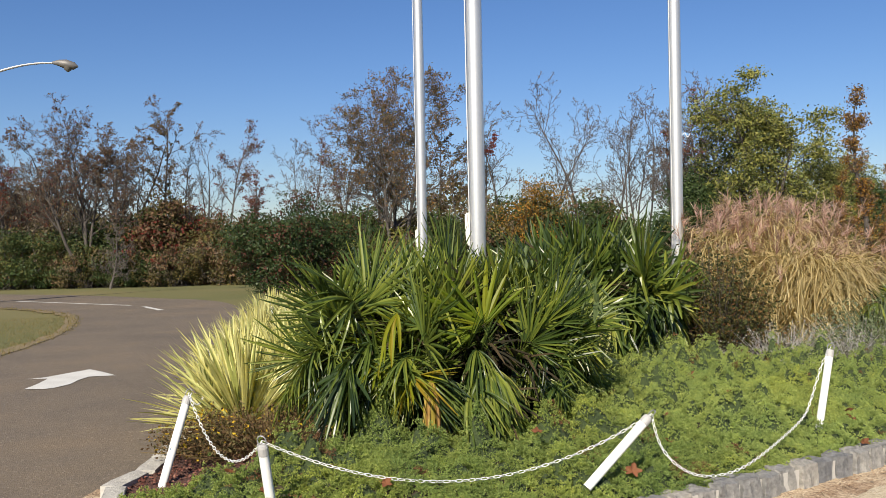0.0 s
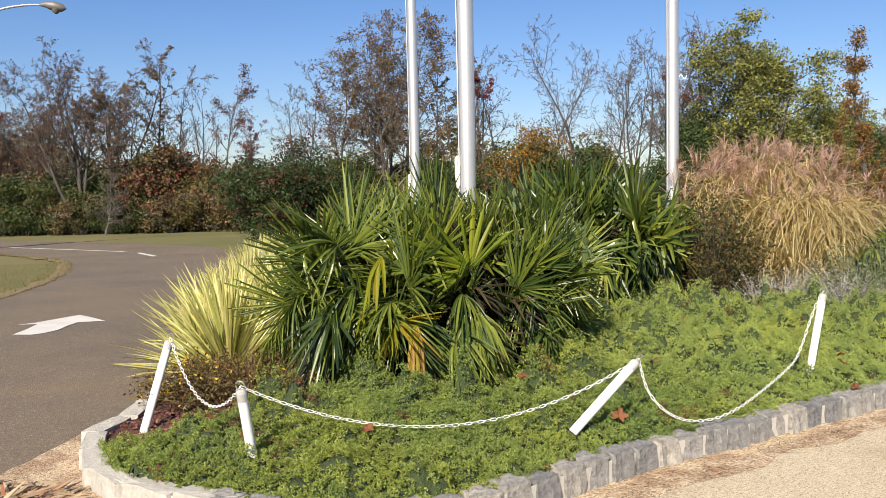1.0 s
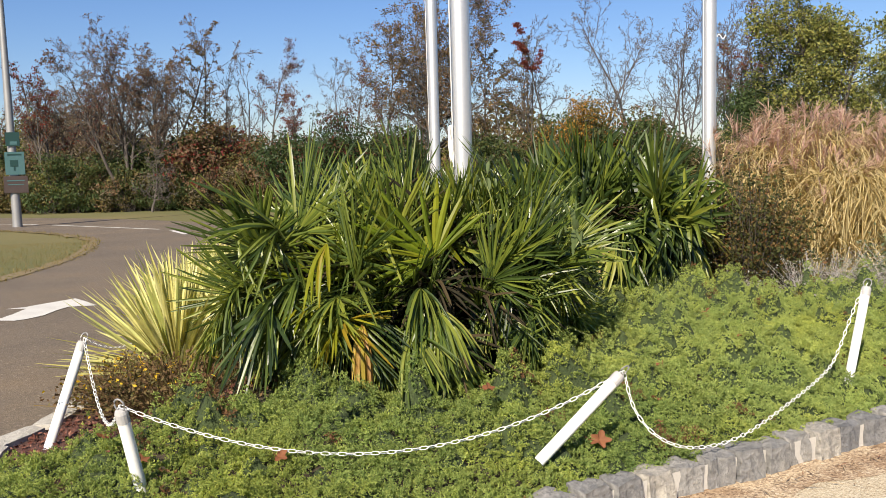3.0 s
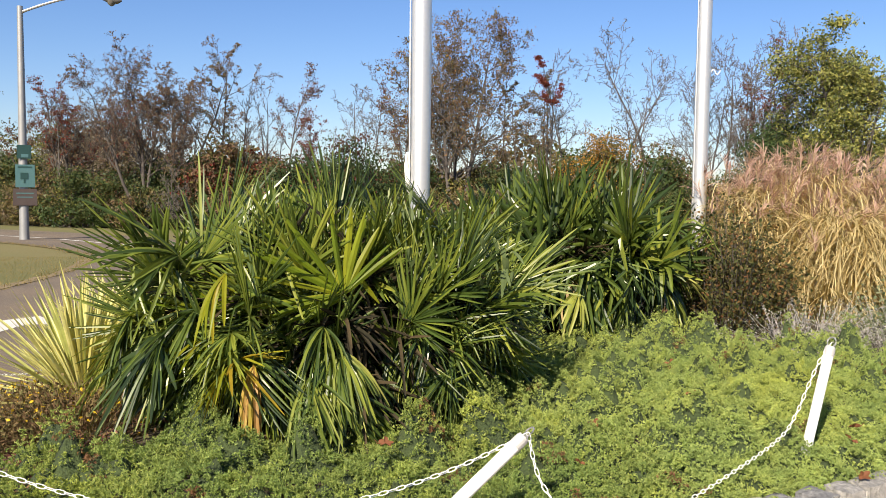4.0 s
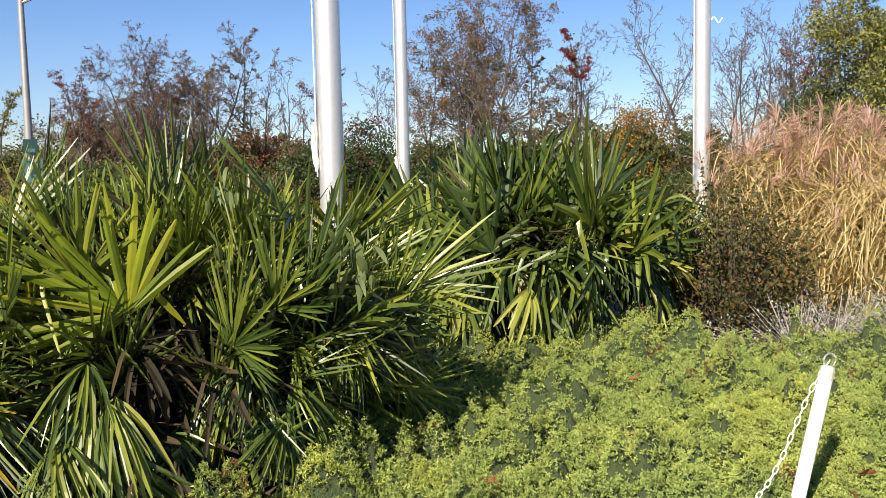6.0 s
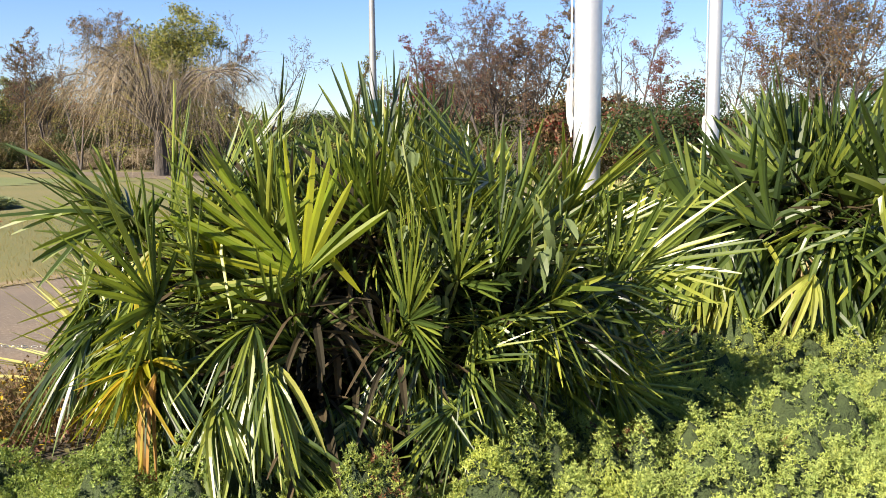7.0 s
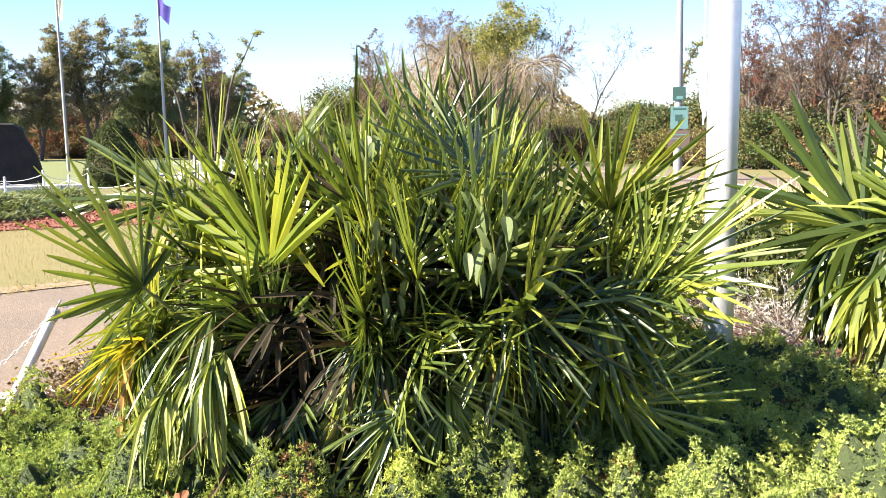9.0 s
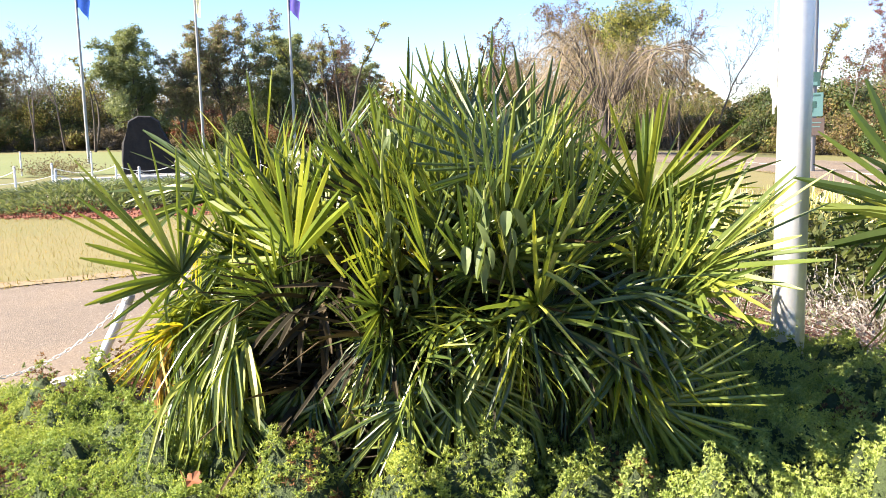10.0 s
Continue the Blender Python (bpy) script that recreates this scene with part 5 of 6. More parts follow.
gold_bush = bush("bush with yellow-green and gold leaves", 3.2, 2.0, 122, [(GREEN_YELLOW, 0.35), (OLIVE, 0.65)], 8000, 0.09, lumps=20)
red_bush = bush("bush with red-brown autumn leaves", 4.2, 3.6, 123, [(RED, 0.15), (RUST, 0.45), (OLIVE, 0.4)], 11000, 0.095, lumps=24)
orange_bush = bush("round tree with orange and green leaves", 4.2, 5.6, 124, [(ORANGE, 0.6), (OLIVE, 0.4)], 20000, 0.095, "small_tree", 30)
holly = bush("dense dark evergreen tree", 4.2, 5.8, 125, [(DARK_GREEN, 1.0)], 26000, 0.095, "small_tree", 30)
dry_bush = bush("dry brown brush at the edge of the field", 4.4, 1.8, 126, [(DRY, 0.5), (PALE_DRY, 0.5)], 9000, 0.085, lumps=20)
grey_wood = bush("tall grey-brown woodland at the field's far side", 8.0, 7.0, 128, [(DRY, 0.62), (PALE_DRY, 0.23), (OLIVE, 0.15)], 24000, 0.13, "woodland_tree", 34, 0.18)
olive_wood = bush("tall olive-green woodland at the field's far side", 8.0, 7.5, 129, [(OLIVE, 0.5), (DARK_GREEN, 0.35), (GREEN_YELLOW, 0.15)], 24000, 0.13, "woodland_tree", 34, 0.18)

plant(oak, [(-16.6, 41.6, 0.97, 0), (-65.5, 35.9, 1.05, 130), (-58.1, 48.2, 1.1, 80)], "wood's edge trees")
plant(oak_b, [(-15.6, 42.3, 0.97, 0), (-22.6, 46.0, 0.78, 40), (-69.4, 24.4, 0.85, 200), (14, 52, 0.9, 60)], "wood's edge trees")
plant(big_oak, [(-2.3, 44.9, 1.08, 210), (-45.2, 43.4, 1.0, 120)], "wood's edge trees")
plant(slim, [(-13.8, 43.9, 1.01, 0), (-5.5, 45.7, 0.95, 60), (-0.4, 46.0, 0.98, 120), (1.0, 44.0, 0.78, 200), (-16.6, 44.6, 0.85, 90), (-48.5, 39.3, 1.0, 30), (2.2, 48.5, 0.95, 310)], "wood's edge trees")
plant(bare, [(-13.3, 45.1, 0.87, 10), (-12.1, 44.4, 0.87, 100), (-12.1, 46.5, 0.80, 200), (13.0, 46.2, 1.16, 20), (14.5, 45.8, 1.18, 160), (10.4, 45.9, 1.05, 70), (-41.4, 47.5, 1.15, 300), (-46.6, 41.7, 1.06, 70), (16.8, 46.5, 1.0, 250)], "wood's edge trees")
plant(bare_b, [(-11.0, 44.7, 0.98, 0), (-5.0, 47.0, 0.9, 200), (-38.8, 47.2, 1.06, 70), (11.6, 45.2, 1.1, 300), (-25.6, 45.4, 0.75, 10)], "wood's edge trees")
plant(bare_c, [(-7.3, 46.4, 0.9, 0), (2.3, 47.0, 1.0, 120), (13.8, 44.4, 1.05, 210), (-40.5, 48.3, 1.1, 30), (-46.0, 47.6, 1.0, 150), (-66.7, 12.2, 0.95, 0), (-22.5, 45, 0.8, 100), (9.6, 45.1, 0.92, 60), (12.2, 47.0, 1.05, 110)], "wood's edge trees")
plant(bare_d, [(5.6, 45.7, 0.98, 180), (7.2, 45.5, 1.03, 0), (8.3, 46.3, 0.97, 70), (-38.0, 49.5, 0.95, 200), (-69.0, 14.5, 0.92, 90)], "wood's edge trees")
plant(crimson, [(3.4, 44.9, 1.0, 0)], "wood's edge trees")
plant(crimson_b, [(-22.0, 44.8, 0.95, 90), (-25.0, 55.0, 1.0, 0), (-8.1, 39.6, 0.62, 200)], "wood's edge trees")
plant(green_tree, [(12.6, 34.6, 1.0, 200), (15.6, 35.6, 0.68, 120), (-41.5, 44.5, 1.3, 60)], "wood's edge trees")
plant(dark_tree, [(-61.6, 18.5, 0.95, 0), (-60.8, 28.6, 0.95, 100), (-78, 44, 0.9, 30), (-72, 56, 0.9, 250)], "wood's edge trees")
plant(grey_tree, [(-59.6, 24.3, 1.0, 0), (-60.4, 21.0, 0.74, 140), (-66, 33.1, 0.9, 20), (-74, 10, 0.9, 60)], "wood's edge trees")
plant(snag, [(-52.3, 28.0, 0.9, 0), (-51.7, 29.4, 1.03, 120), (-32.1, 52.5, 1.0, 200), (-63.0, 15.6, 0.8, 60)], "dead trees at the field's edge")
plant(column_tree, [(9.2, 18.9, 1.0, 0), (9.0, 19.4, 0.62, 90), (9.9, 20.2, 0.66, 190)], "young trees")
plant(dogwood, [(-4.9, 30.9, 1.0, 0)], "small trees on the lawn")
plant(small_bare, [(-14.9, 39.6, 1.0, 0)], "small trees on the lawn")
plant(orange_bush, [(4.4, 42.1, 1.0, 0)], "wood's edge bushes")
plant(holly, [(10.6, 36.8, 1.0, 0), (18.6, 40.0, 1.0, 90)], "wood's edge bushes")

r = np.random.default_rng(5)
edge = smooth_line([(-34, 48), (-24, 43.5), (-15, 41.5), (-6, 42.5), (2, 42), (9, 39), (17, 37.5), (26, 36), (36, 32)], 1.55)
models = [green_bush, olive_bush, gold_bush, red_bush, dry_bush]
spots = {k: [] for k in range(5)}
for x, y in edge:
    for row in range(3):
        k = int(r.choice(5, p=[0.42, 0.30, 0.10, 0.08, 0.10]))
        if row == 0:
            k = int(r.choice([0, 1, 2, 1]))
        spots[k].append((float(x + r.normal(0, 0.7)), float(y + row * 2.0 + r.normal(0, 0.5)), float(r.uniform(0.5, 1.3) + 0.22 * row), float(r.uniform(0, 360))))
for x, y in smooth_line([(-34, 52), (-40, 50), (-50, 47), (-60, 40), (-66, 30), (-70, 18), (-70, 5), (-68, -8)], 2.4):
    for row in range(2):
        k = int(r.choice(5, p=[0.2, 0.28, 0.08, 0.03, 0.41]))
        spots[k].append((float(x - row * 1.8 + r.normal(0, 0.8)), float(y + row * 1.4 + r.normal(0, 0.6)), float(r.uniform(0.7, 1.15) + 0.25 * row), float(r.uniform(0, 360))))
woods = {0: [], 1: []}
for x, y in smooth_line([(-26, 58), (-36, 62), (-46, 64), (-58, 64), (-72, 58), (-80, 44), (-83, 28), (-83, 12), (-80, -8)], 4.2):
    woods[int(r.random() < 0.42)].append((float(x + r.normal(0, 1.5)), float(y + r.normal(0, 1.5)), float(r.uniform(0.7, 1.18)), float(r.uniform(0, 360))))
woods[0] += [(-67.5, 44.5, 0.75, 20), (-57.5, 53.0, 1.0, 100), (-53.0, 56.0, 0.95, 220), (-61.0, 48.0, 0.7, 40)]
woods[1] += [(-64.5, 48.0, 1.12, 70), (-61.0, 51.5, 1.02, 160), (-67.5, 50.0, 1.0, 300)]
plant(grey_wood, woods[0], "far woodland")
plant(olive_wood, woods[1], "far woodland")
for k, model in enumerate(models):
    plant(model, spots[k], "wood's edge bushes")


def weeping_tree(seed):
    """Limbs that arch up and out, then hang almost to the ground."""
    r = np.random.default_rng(seed)
    ob = thing("weeping_tree", "great weeping tree with bare arching brown twigs", "tree")
    part("trunk", mesh_of("trunk", lathe([(0.34, -0.1), (0.26, 0.5), (0.22, 1.6), (0.12, 2.3)], BARK, 12)), ob)
    limbs, twigs = [], []
    s = np.linspace(0, 1, 9)
    for k in range(34):
        a, out, high = k * 2.4 + r.normal(0, 0.3), r.uniform(1.6, 4.4), r.uniform(3.2, 5.2)
        x = out * s ** 0.9
        z = 1.6 + (high - 1.6) * np.sin(np.pi * 0.62 * s) / math.sin(math.pi * 0.5) - 0.5 * s ** 3
        line = np.column_stack([x * np.cos(a + 0.2 * s), x * np.sin(a + 0.2 * s), z])
        limbs += tube_chunks(line, np.linspace(0.07, 0.015, 9), PALE_BARK, 5)
        for t in r.uniform(0.3, 1.0, 64):
            p = np.array([np.interp(t, s, line[:, c]) for c in range(3)])
            twigs.append((p, r.normal(0, 0.5, 3) + np.array([math.cos(a) * 0.5, math.sin(a) * 0.5, 0.35]), r.uniform(1.2, 3.0)))
    part("branch_mass", mesh_of("branch_mass", limbs), ob, "pale arching limbs", kind="stuff")
    p, w, n = (np.array(c) for c in zip(*twigs))
    part("twig_mass", mesh_of("twig_mass", [(*blades(p, w, n, 0.013, r.uniform(0.4, 1.2, len(p)), 6, 0.0, 0.3), PALE_DRY)]), ob, "fine hanging twigs", kind="stuff")
    return ob


plant(weeping_tree(127), [(-33.2, 36.0, 1.35, 0)], "small trees on the lawn")
for model, m in ahead:
    model.matrix_world = m

# woods far beyond
n = 42000
a = r.uniform(radians(25), radians(200), n)
d = r.uniform(88, 125, n)
fx, fy = d * np.cos(a), d * np.sin(a)
top = 5.5 + 2.2 * np.sin(a * 17) + 1.6 * np.sin(a * 41 + 1) + 2.0 * np.exp(-((a - radians(142)) / 0.10) ** 2)
fz = -2.2 + r.random(n) ** 0.7 * np.maximum(top, 2)
solid("far_woods", mesh_of("far_woods", [(*cards(np.column_stack([fx, fy, fz])[:n // 2], 0.75), OLIVE), (*cards(np.column_stack([fx, fy, fz])[n // 2:], 0.75), DRY)]), "hazy autumn woods beyond the field", "woods", "stuff")


# ---- kerb of granite blocks ----
def block_mesh(seed, long, deep, high, m, rough=0.005):
    r = np.random.default_rng(seed)
    bm = bmesh.new()
    bmesh.ops.create_cube(bm, size=1)
    bmesh.ops.subdivide_edges(bm, edges=bm.edges[:], cuts=2, use_grid_fill=True)
    for v in bm.verts:
        c = v.co
        edge_count = sum(abs(abs(k) - 0.5) < 1e-3 for k in c)
        pull = {3: 0.93, 2: 0.97}.get(edge_count, 1.0 + 0.03 * r.random())
        v.co = Vector((c.x * long * pull, c.y * deep * pull, c.z * high * (pull * 0.5 + 0.5))) + Vector(r.normal(0, rough, 3))
    me = bpy.data.meshes.new("kerb_block")
    bm.to_mesh(me)
    bm.free()
    me.materials.append(m)
    return me


kerb = tagged(new("kerb"), "kerb of rough grey granite blocks round the planting bed", "kerb", kind="structure")
BLOCKS = [block_mesh(s, 0.149, 0.13, 0.25, GRANITE, 0.005) for s in range(8)]
NOSE_BLOCKS = [block_mesh(s + 20, 0.335, 0.125, 0.25, PALE_GRANITE, 0.003) for s in range(5)]
line = smooth_line(np.vstack([BED, BED[:1]]), 0.172)
rk = np.random.default_rng(31)
for i in range(len(line) - 1):
    a, b = line[i], line[i + 1]
    mid, d = (a + b) / 2, unit((b - a)[None])[0]
    inward = np.array([-d[1], d[0]])
    mid = mid + inward * (0.06 + rk.normal(0, 0.006))
    nose = mid[0] < -0.95 and mid[1] < 7
    z = float(ground_z(*mid)) + 0.020 + rk.normal(0, 0.007) - (0.010 if nose else 0)
    m = Matrix.Translation((*mid, z)) @ Matrix.Rotation(math.atan2(d[1], d[0]) + rk.normal(0, 0.04), 4, "Z") @ Matrix.Rotation(rk.normal(0, 0.03), 4, "X") @ Matrix.Diagonal((rk.uniform(0.93, 0.99), rk.uniform(0.94, 1.06), 1, 1))
    if not nose:
        part("kerb_block", BLOCKS[rk.integers(8)], kerb, "", m)
    elif i % 2:
        q = Matrix.Translation((b[0] + inward[0] * 0.06, b[1] + inward[1] * 0.06, z)) @ Matrix.Rotation(math.atan2(d[1], d[0]), 4, "Z")
        part("kerb_block", NOSE_BLOCKS[rk.integers(5)], kerb, "", q)
inner = []
for i in range(len(line)):
    d = unit((line[(i + 1) % (len(line) - 1)] - line[i - 1 if i else -2])[None])[0]
    inner.append(line[i] + np.array([-d[1], d[0]]) * 0.013)
inner = np.array(inner)
zi = ground_z(inner[:, 0], inner[:, 1])
v = np.concatenate([np.column_stack([inner, zi - 0.02]), np.column_stack([inner, zi + 0.125])])
k = np.arange(len(inner) - 1)
nn = len(inner)
part("mortar", mesh_of("mortar", [(v, np.stack([k, k + 1, k + 1 + nn, k + nn], -1), CONCRETE)]), kerb, "sandy mortar between the blocks")

# ---- street lamp with its signs ----
# white and green are darkened: the shade on the signs is put into the paint
SIGN_SHADED_GREEN = surface("sign_shaded_green", [(0.008, 0.035, 0.032), (0.011, 0.045, 0.04)], [(0.008, 0.033, 0.03), (0.011, 0.043, 0.04)], 30, 4, 0.4, 0.0)
SIGN_SHADED_WHITE = surface("sign_shaded_white", [(0.04, 0.10, 0.105), (0.06, 0.13, 0.135)], [(0.04, 0.10, 0.105), (0.06, 0.13, 0.135)], 30, 4, 0.4, 0.0)
SIGN_BROWN = surface("sign_brown", [(0.035, 0.022, 0.02), (0.06, 0.04, 0.035)], [(0.04, 0.025, 0.02), (0.06, 0.045, 0.04)], 40, 5, 0.5, 0.0)
LAMP_GREY = surface("lamp_grey", [(0.12, 0.115, 0.11), (0.19, 0.18, 0.17)], [(0.13, 0.125, 0.12), (0.18, 0.17, 0.165)], 30, 4, 0.55, 0.05, 0.3)
LAMP_GLASS = surface("lamp_glass", [(0.10, 0.09, 0.08), (0.18, 0.17, 0.15)], [(0.12, 0.11, 0.1), (0.16, 0.15, 0.14)], 20, 4, 0.15, 0.0)
lx, ly = -14.4, 27.6
lz = float(ground_z(lx, ly))
lamp = thing("street_lamp", "galvanised street lamp post with signs on the grass island", "street lamp", (lx, ly, lz))
part("pole", mesh_of("pole", lathe([(0.15, -0.1), (0.14, 0.3), (0.085, 7.15)], GALVANISED, 18), True), lamp)
s = np.linspace(0, 1, 14)
part("arm", mesh_of("arm", tube_chunks(np.column_stack([2.35 * s, 0.35 * s, 6.95 + 0.55 * np.sin(s * 1.7) - 0.02 * s]), np.linspace(0.045, 0.03, 14), GALVANISED, 8)), lamp)
head = part("lamp_head", mesh_of("lamp_head", [(np.asarray(c[0]) * np.array([1, 1, 1]), c[1], c[2]) for c in tube_chunks([(2.25, 0.34, 7.49), (2.45, 0.36, 7.49), (2.65, 0.39, 7.45), (2.9, 0.43, 7.39), (3.02, 0.45, 7.37)], [0.04, 0.10, 0.15, 0.12, 0.02], LAMP_GREY, 12)], True), lamp, "grey cobra-head lamp")
part("lens", mesh_of("lens", tube_chunks([(2.72, 0.4, 7.37), (2.72, 0.4, 7.27), (2.72, 0.4, 7.21)], [0.14, 0.11, 0.03], LAMP_GLASS, 14), True), head, "dark glass lens")


def sign(x, z, w, h, m, label, marks=()):
    plate = part("sign", mesh_of("sign", box((0, 0, 0), (w, 0.012, h), m, 0.004)), lamp, label, Matrix.Rotation(radians(28), 4, "Z") @ Matrix.Translation((x - 0.12, -0.16, z)))
    for mx, mz, mw, mh, mm in marks:
        part("mark", mesh_of("mark", box((mx, -0.010, mz), (mw, 0.006, mh), mm)), plate)
    return plate


sign(0.16, 2.72, 0.40, 0.42, SIGN_SHADED_GREEN, "small green sign with a white panel", [(0.02, -0.12, 0.2, 0.1, SIGN_SHADED_WHITE)])
sign(0.18, 1.98, 0.55, 0.70, SIGN_SHADED_WHITE, "pale sign with a green tree-shaped mark", [(-0.02, 0.0, 0.22, 0.2, SIGN_SHADED_GREEN), (-0.02, -0.15, 0.05, 0.14, SIGN_SHADED_GREEN), (0.0, 0.27, 0.4, 0.05, SIGN_SHADED_GREEN)])
sign(0.17, 1.33, 0.68, 0.52, SIGN_BROWN, "dark brown sign board", [(0, 0.12, 0.5, 0.035, SIGN_SHADED_WHITE), (0, 0.0, 0.45, 0.03, SIGN_SHADED_WHITE)])


# ---- memorial place across the drive ----
def on_land(x, y, lift=0.0):
    return (x, y, float(ground_z(x, y)) + lift)


def disc(name, cx, cy, rx, ry, lift, high, m, sides=40, wobble=0.0):
    r = np.random.default_rng(int(abs(cx * 10)))
    a = np.arange(sides) * 2 * np.pi / sides
    q = 1 + wobble * np.sin(a * 3 + 1) + wobble * 0.6 * np.sin(a * 7) + r.normal(0, wobble * 0.2, sides)
    x, y = cx + rx * q * np.cos(a), cy + ry * q * np.sin(a)
    z = ground_z(x, y)
    v = np.concatenate([np.column_stack([x, y, z - 0.05]), np.column_stack([x, y, z + lift + high]), [[cx, cy, float(ground_z(cx, cy)) + lift + high * (1.3 if wobble else 1)]]])
    k = np.arange(sides)
    n = (k + 1) % sides
    return mesh_of(name, [(v, np.stack([k, n, n + sides, k + sides], -1), m), (v, np.stack([k + sides, n + sides, np.full(sides, 2 * sides)], -1), m)])


def ribbon(name, stops, wide, lift, m):
    """A strip of even width along a line on the land."""
    p = smooth_line(stops, 0.3)
    d = unit(np.gradient(p, axis=0))
    s = np.column_stack([-d[:, 1], d[:, 0]]) * wide / 2
    a, b = p + s, p - s
    v = np.concatenate([np.column_stack([a, ground_z(a[:, 0], a[:, 1]) + lift]), np.column_stack([b, ground_z(b[:, 0], b[:, 1]) + lift])])
    k, n = np.arange(len(p) - 1), len(p)
    return mesh_of(name, [(v, np.stack([k, k + 1, k + 1 + n, k + n], -1), m)])


# darker than CONCRETE, for the plaza's upright side
DARK_CONCRETE = surface("dark_edge_concrete", [(0.10, 0.095, 0.085), (0.20, 0.19, 0.17)], [(0.11, 0.105, 0.09), (0.22, 0.20, 0.18)], 40, 2, 0.9, 0.4)
solid("plaza", disc("plaza", -22.9, 15.9, 2.4, 1.7, 0.0, 0.28, PINK_PAVING), "low pink-grey paved plaza of the memorial", "paving", "structure")
solid("plaza_edge", disc("plaza_edge", -22.9, 15.9, 2.6, 1.9, 0.0, 0.24, DARK_CONCRETE), "dark concrete edge of the plaza", "edging", "structure")
solid("path", ribbon("path", [(-18.3, 0.0), (-18.2, 4.0), (-18.1, 8.0), (-18.0, 10.5), (-18.6, 12.4), (-20.6, 14.2)], 1.9, 0.03, PINK_PAVING), "pale pink paved path before the memorial", "path", "structure")
rc = np.random.default_rng(71)
cx, cy = rc.uniform(-16, -11, 14000), rc.uniform(5, 13.8, 14000)
near = ((cx + 13.6) / 2.25) ** 2 + ((cy - 9.3) / 4.1) ** 2 < 1
cx, cy = cx[near], cy[near]
solid("mulch_chips", mesh_of("mulch_chips", [(*cards(np.column_stack([cx, cy, ground_z(cx, cy) + 0.03 + rc.normal(0, 0.012, len(cx))]), rc.uniform(0.025, 0.07, len(cx)), 0.55), RED_CHIP)]), "loose red-brown wood chips on the bed", "mulch", "stuff")
ledge = thing("stone_ledge", "pale concrete ledge before the memorial stone", "ledge", on_land(-21.9, 9.6), turn=radians(74))
part("slab", mesh_of("slab", box((0, 0, 0.05), (4.0, 0.55, 0.26), CONCRETE, 0.02)), ledge)
solid("mulch_bed", disc("mulch_bed", -13.6, 9.3, 2.2, 4.0, 0.0, 0.015, RED_MULCH, 60, 0.10), "red mulch bed on the lawn", "mulch", "structure")

# black granite memorial stone: rough outline, polished face
stone = thing("memorial_stone", "tall black granite memorial stone with a rough outline", "monument", on_land(-23.4, 10.3, 0.08), turn=radians(74))
out = np.array([(-0.98, 0), (-0.98, 0.5), (-0.92, 1.0), (-0.80, 1.35), (-0.68, 1.68), (-0.35, 1.82), (0.10, 1.80), (0.36, 1.66), (0.44, 1.42), (0.62, 1.15), (0.82, 0.85), (0.92, 0.4), (0.95, 0)])
out[:, 0] *= 0.78
out[:, 1] *= 0.95
nb = len(out)
rs = np.random.default_rng(3)
v = np.concatenate([np.column_stack([out[:, 0], np.full(nb, 0.16), out[:, 1]]), np.column_stack([out[:, 0] * 1.02, np.zeros(nb), out[:, 1] * 1.01]) + rs.normal(0, 0.015, (nb, 3)), np.column_stack([out[:, 0] * 0.97, np.full(nb, -0.18), out[:, 1] * 0.985])])
k = np.arange(nb - 1)
sides = np.concatenate([np.stack([k + a, k + 1 + a, k + 1 + nb + a, k + nb + a], -1) for a in (0, nb)])
caps = np.array([[0, j, j + 1] for j in range(1, nb - 1)] + [[2 * nb, 2 * nb + j + 1, 2 * nb + j] for j in range(1, nb - 1)])
part("slab", mesh_of("slab", [(v, sides, BLACK_GRANITE), (v, caps, BLACK_GRANITE)]), stone)
part("plinth", mesh_of("plinth", box((0, 0, 0.03), (2.0, 0.7, 0.12), CONCRETE, 0.02)), stone, "pale concrete plinth")


def short_post(x, y, lift, h=0.58):
    ob = thing("fence_post", "short white plastic post of the memorial's chain fence", "post", on_land(x, y, lift), "memorial fence posts")
    part("shaft", mesh_of("shaft", lathe([(0.027, -0.05), (0.027, h)], WHITE_PAINT, 12)), ob)
    part("cap", mesh_of("cap", lathe([(0.031, h - 0.01), (0.031, h + 0.02), (0.01, h + 0.04)], GREY_CAP, 12)), ob)
    return Vector(on_land(x, y, lift + h - 0.08))


tops = []
for a in np.linspace(-250, 40, 11):
    tops.append(short_post(-22.9 + 2.3 * math.cos(radians(a)), 15.9 + 1.6 * math.sin(radians(a)), 0.24, 0.56))
for a in ((-26.5, 9.2), (-28.5, 7.4)):
    short_post(*a, 0.0, 0.75)
rows = [tops]
for line_of in ([(-17.0, 4.6), (-17.0, 6.9), (-17.1, 8.6), (-17.2, 9.9), (-15.7, 10.8)], [(-19.3, 12.1), (-18.3, 12.9), (-19.6, 14.2)], [(-21.4, 7.4), (-21.2, 8.9), (-21.0, 10.4), (-21.3, 11.6)], [(-20.4, 4.2), (-20.2, 5.4), (-19.9, 6.4)]):
    rows.append([short_post(px, py, 0.0, 0.58) for px, py in line_of])
for a, b in [pair for row in rows for pair in zip(row, row[1:])]:
    s = np.linspace(0, 1, 12)[:, None]
    p = np.array(a) * (1 - s) + np.array(b) * s
    p[:, 2] -= 0.16 * 4 * (s * (1 - s))[:, 0]
    solid("chain", mesh_of("chain", tube_chunks(p, 0.008, WHITE_PAINT, 5)), "white chain between the memorial's posts", "chain", group="memorial chains")


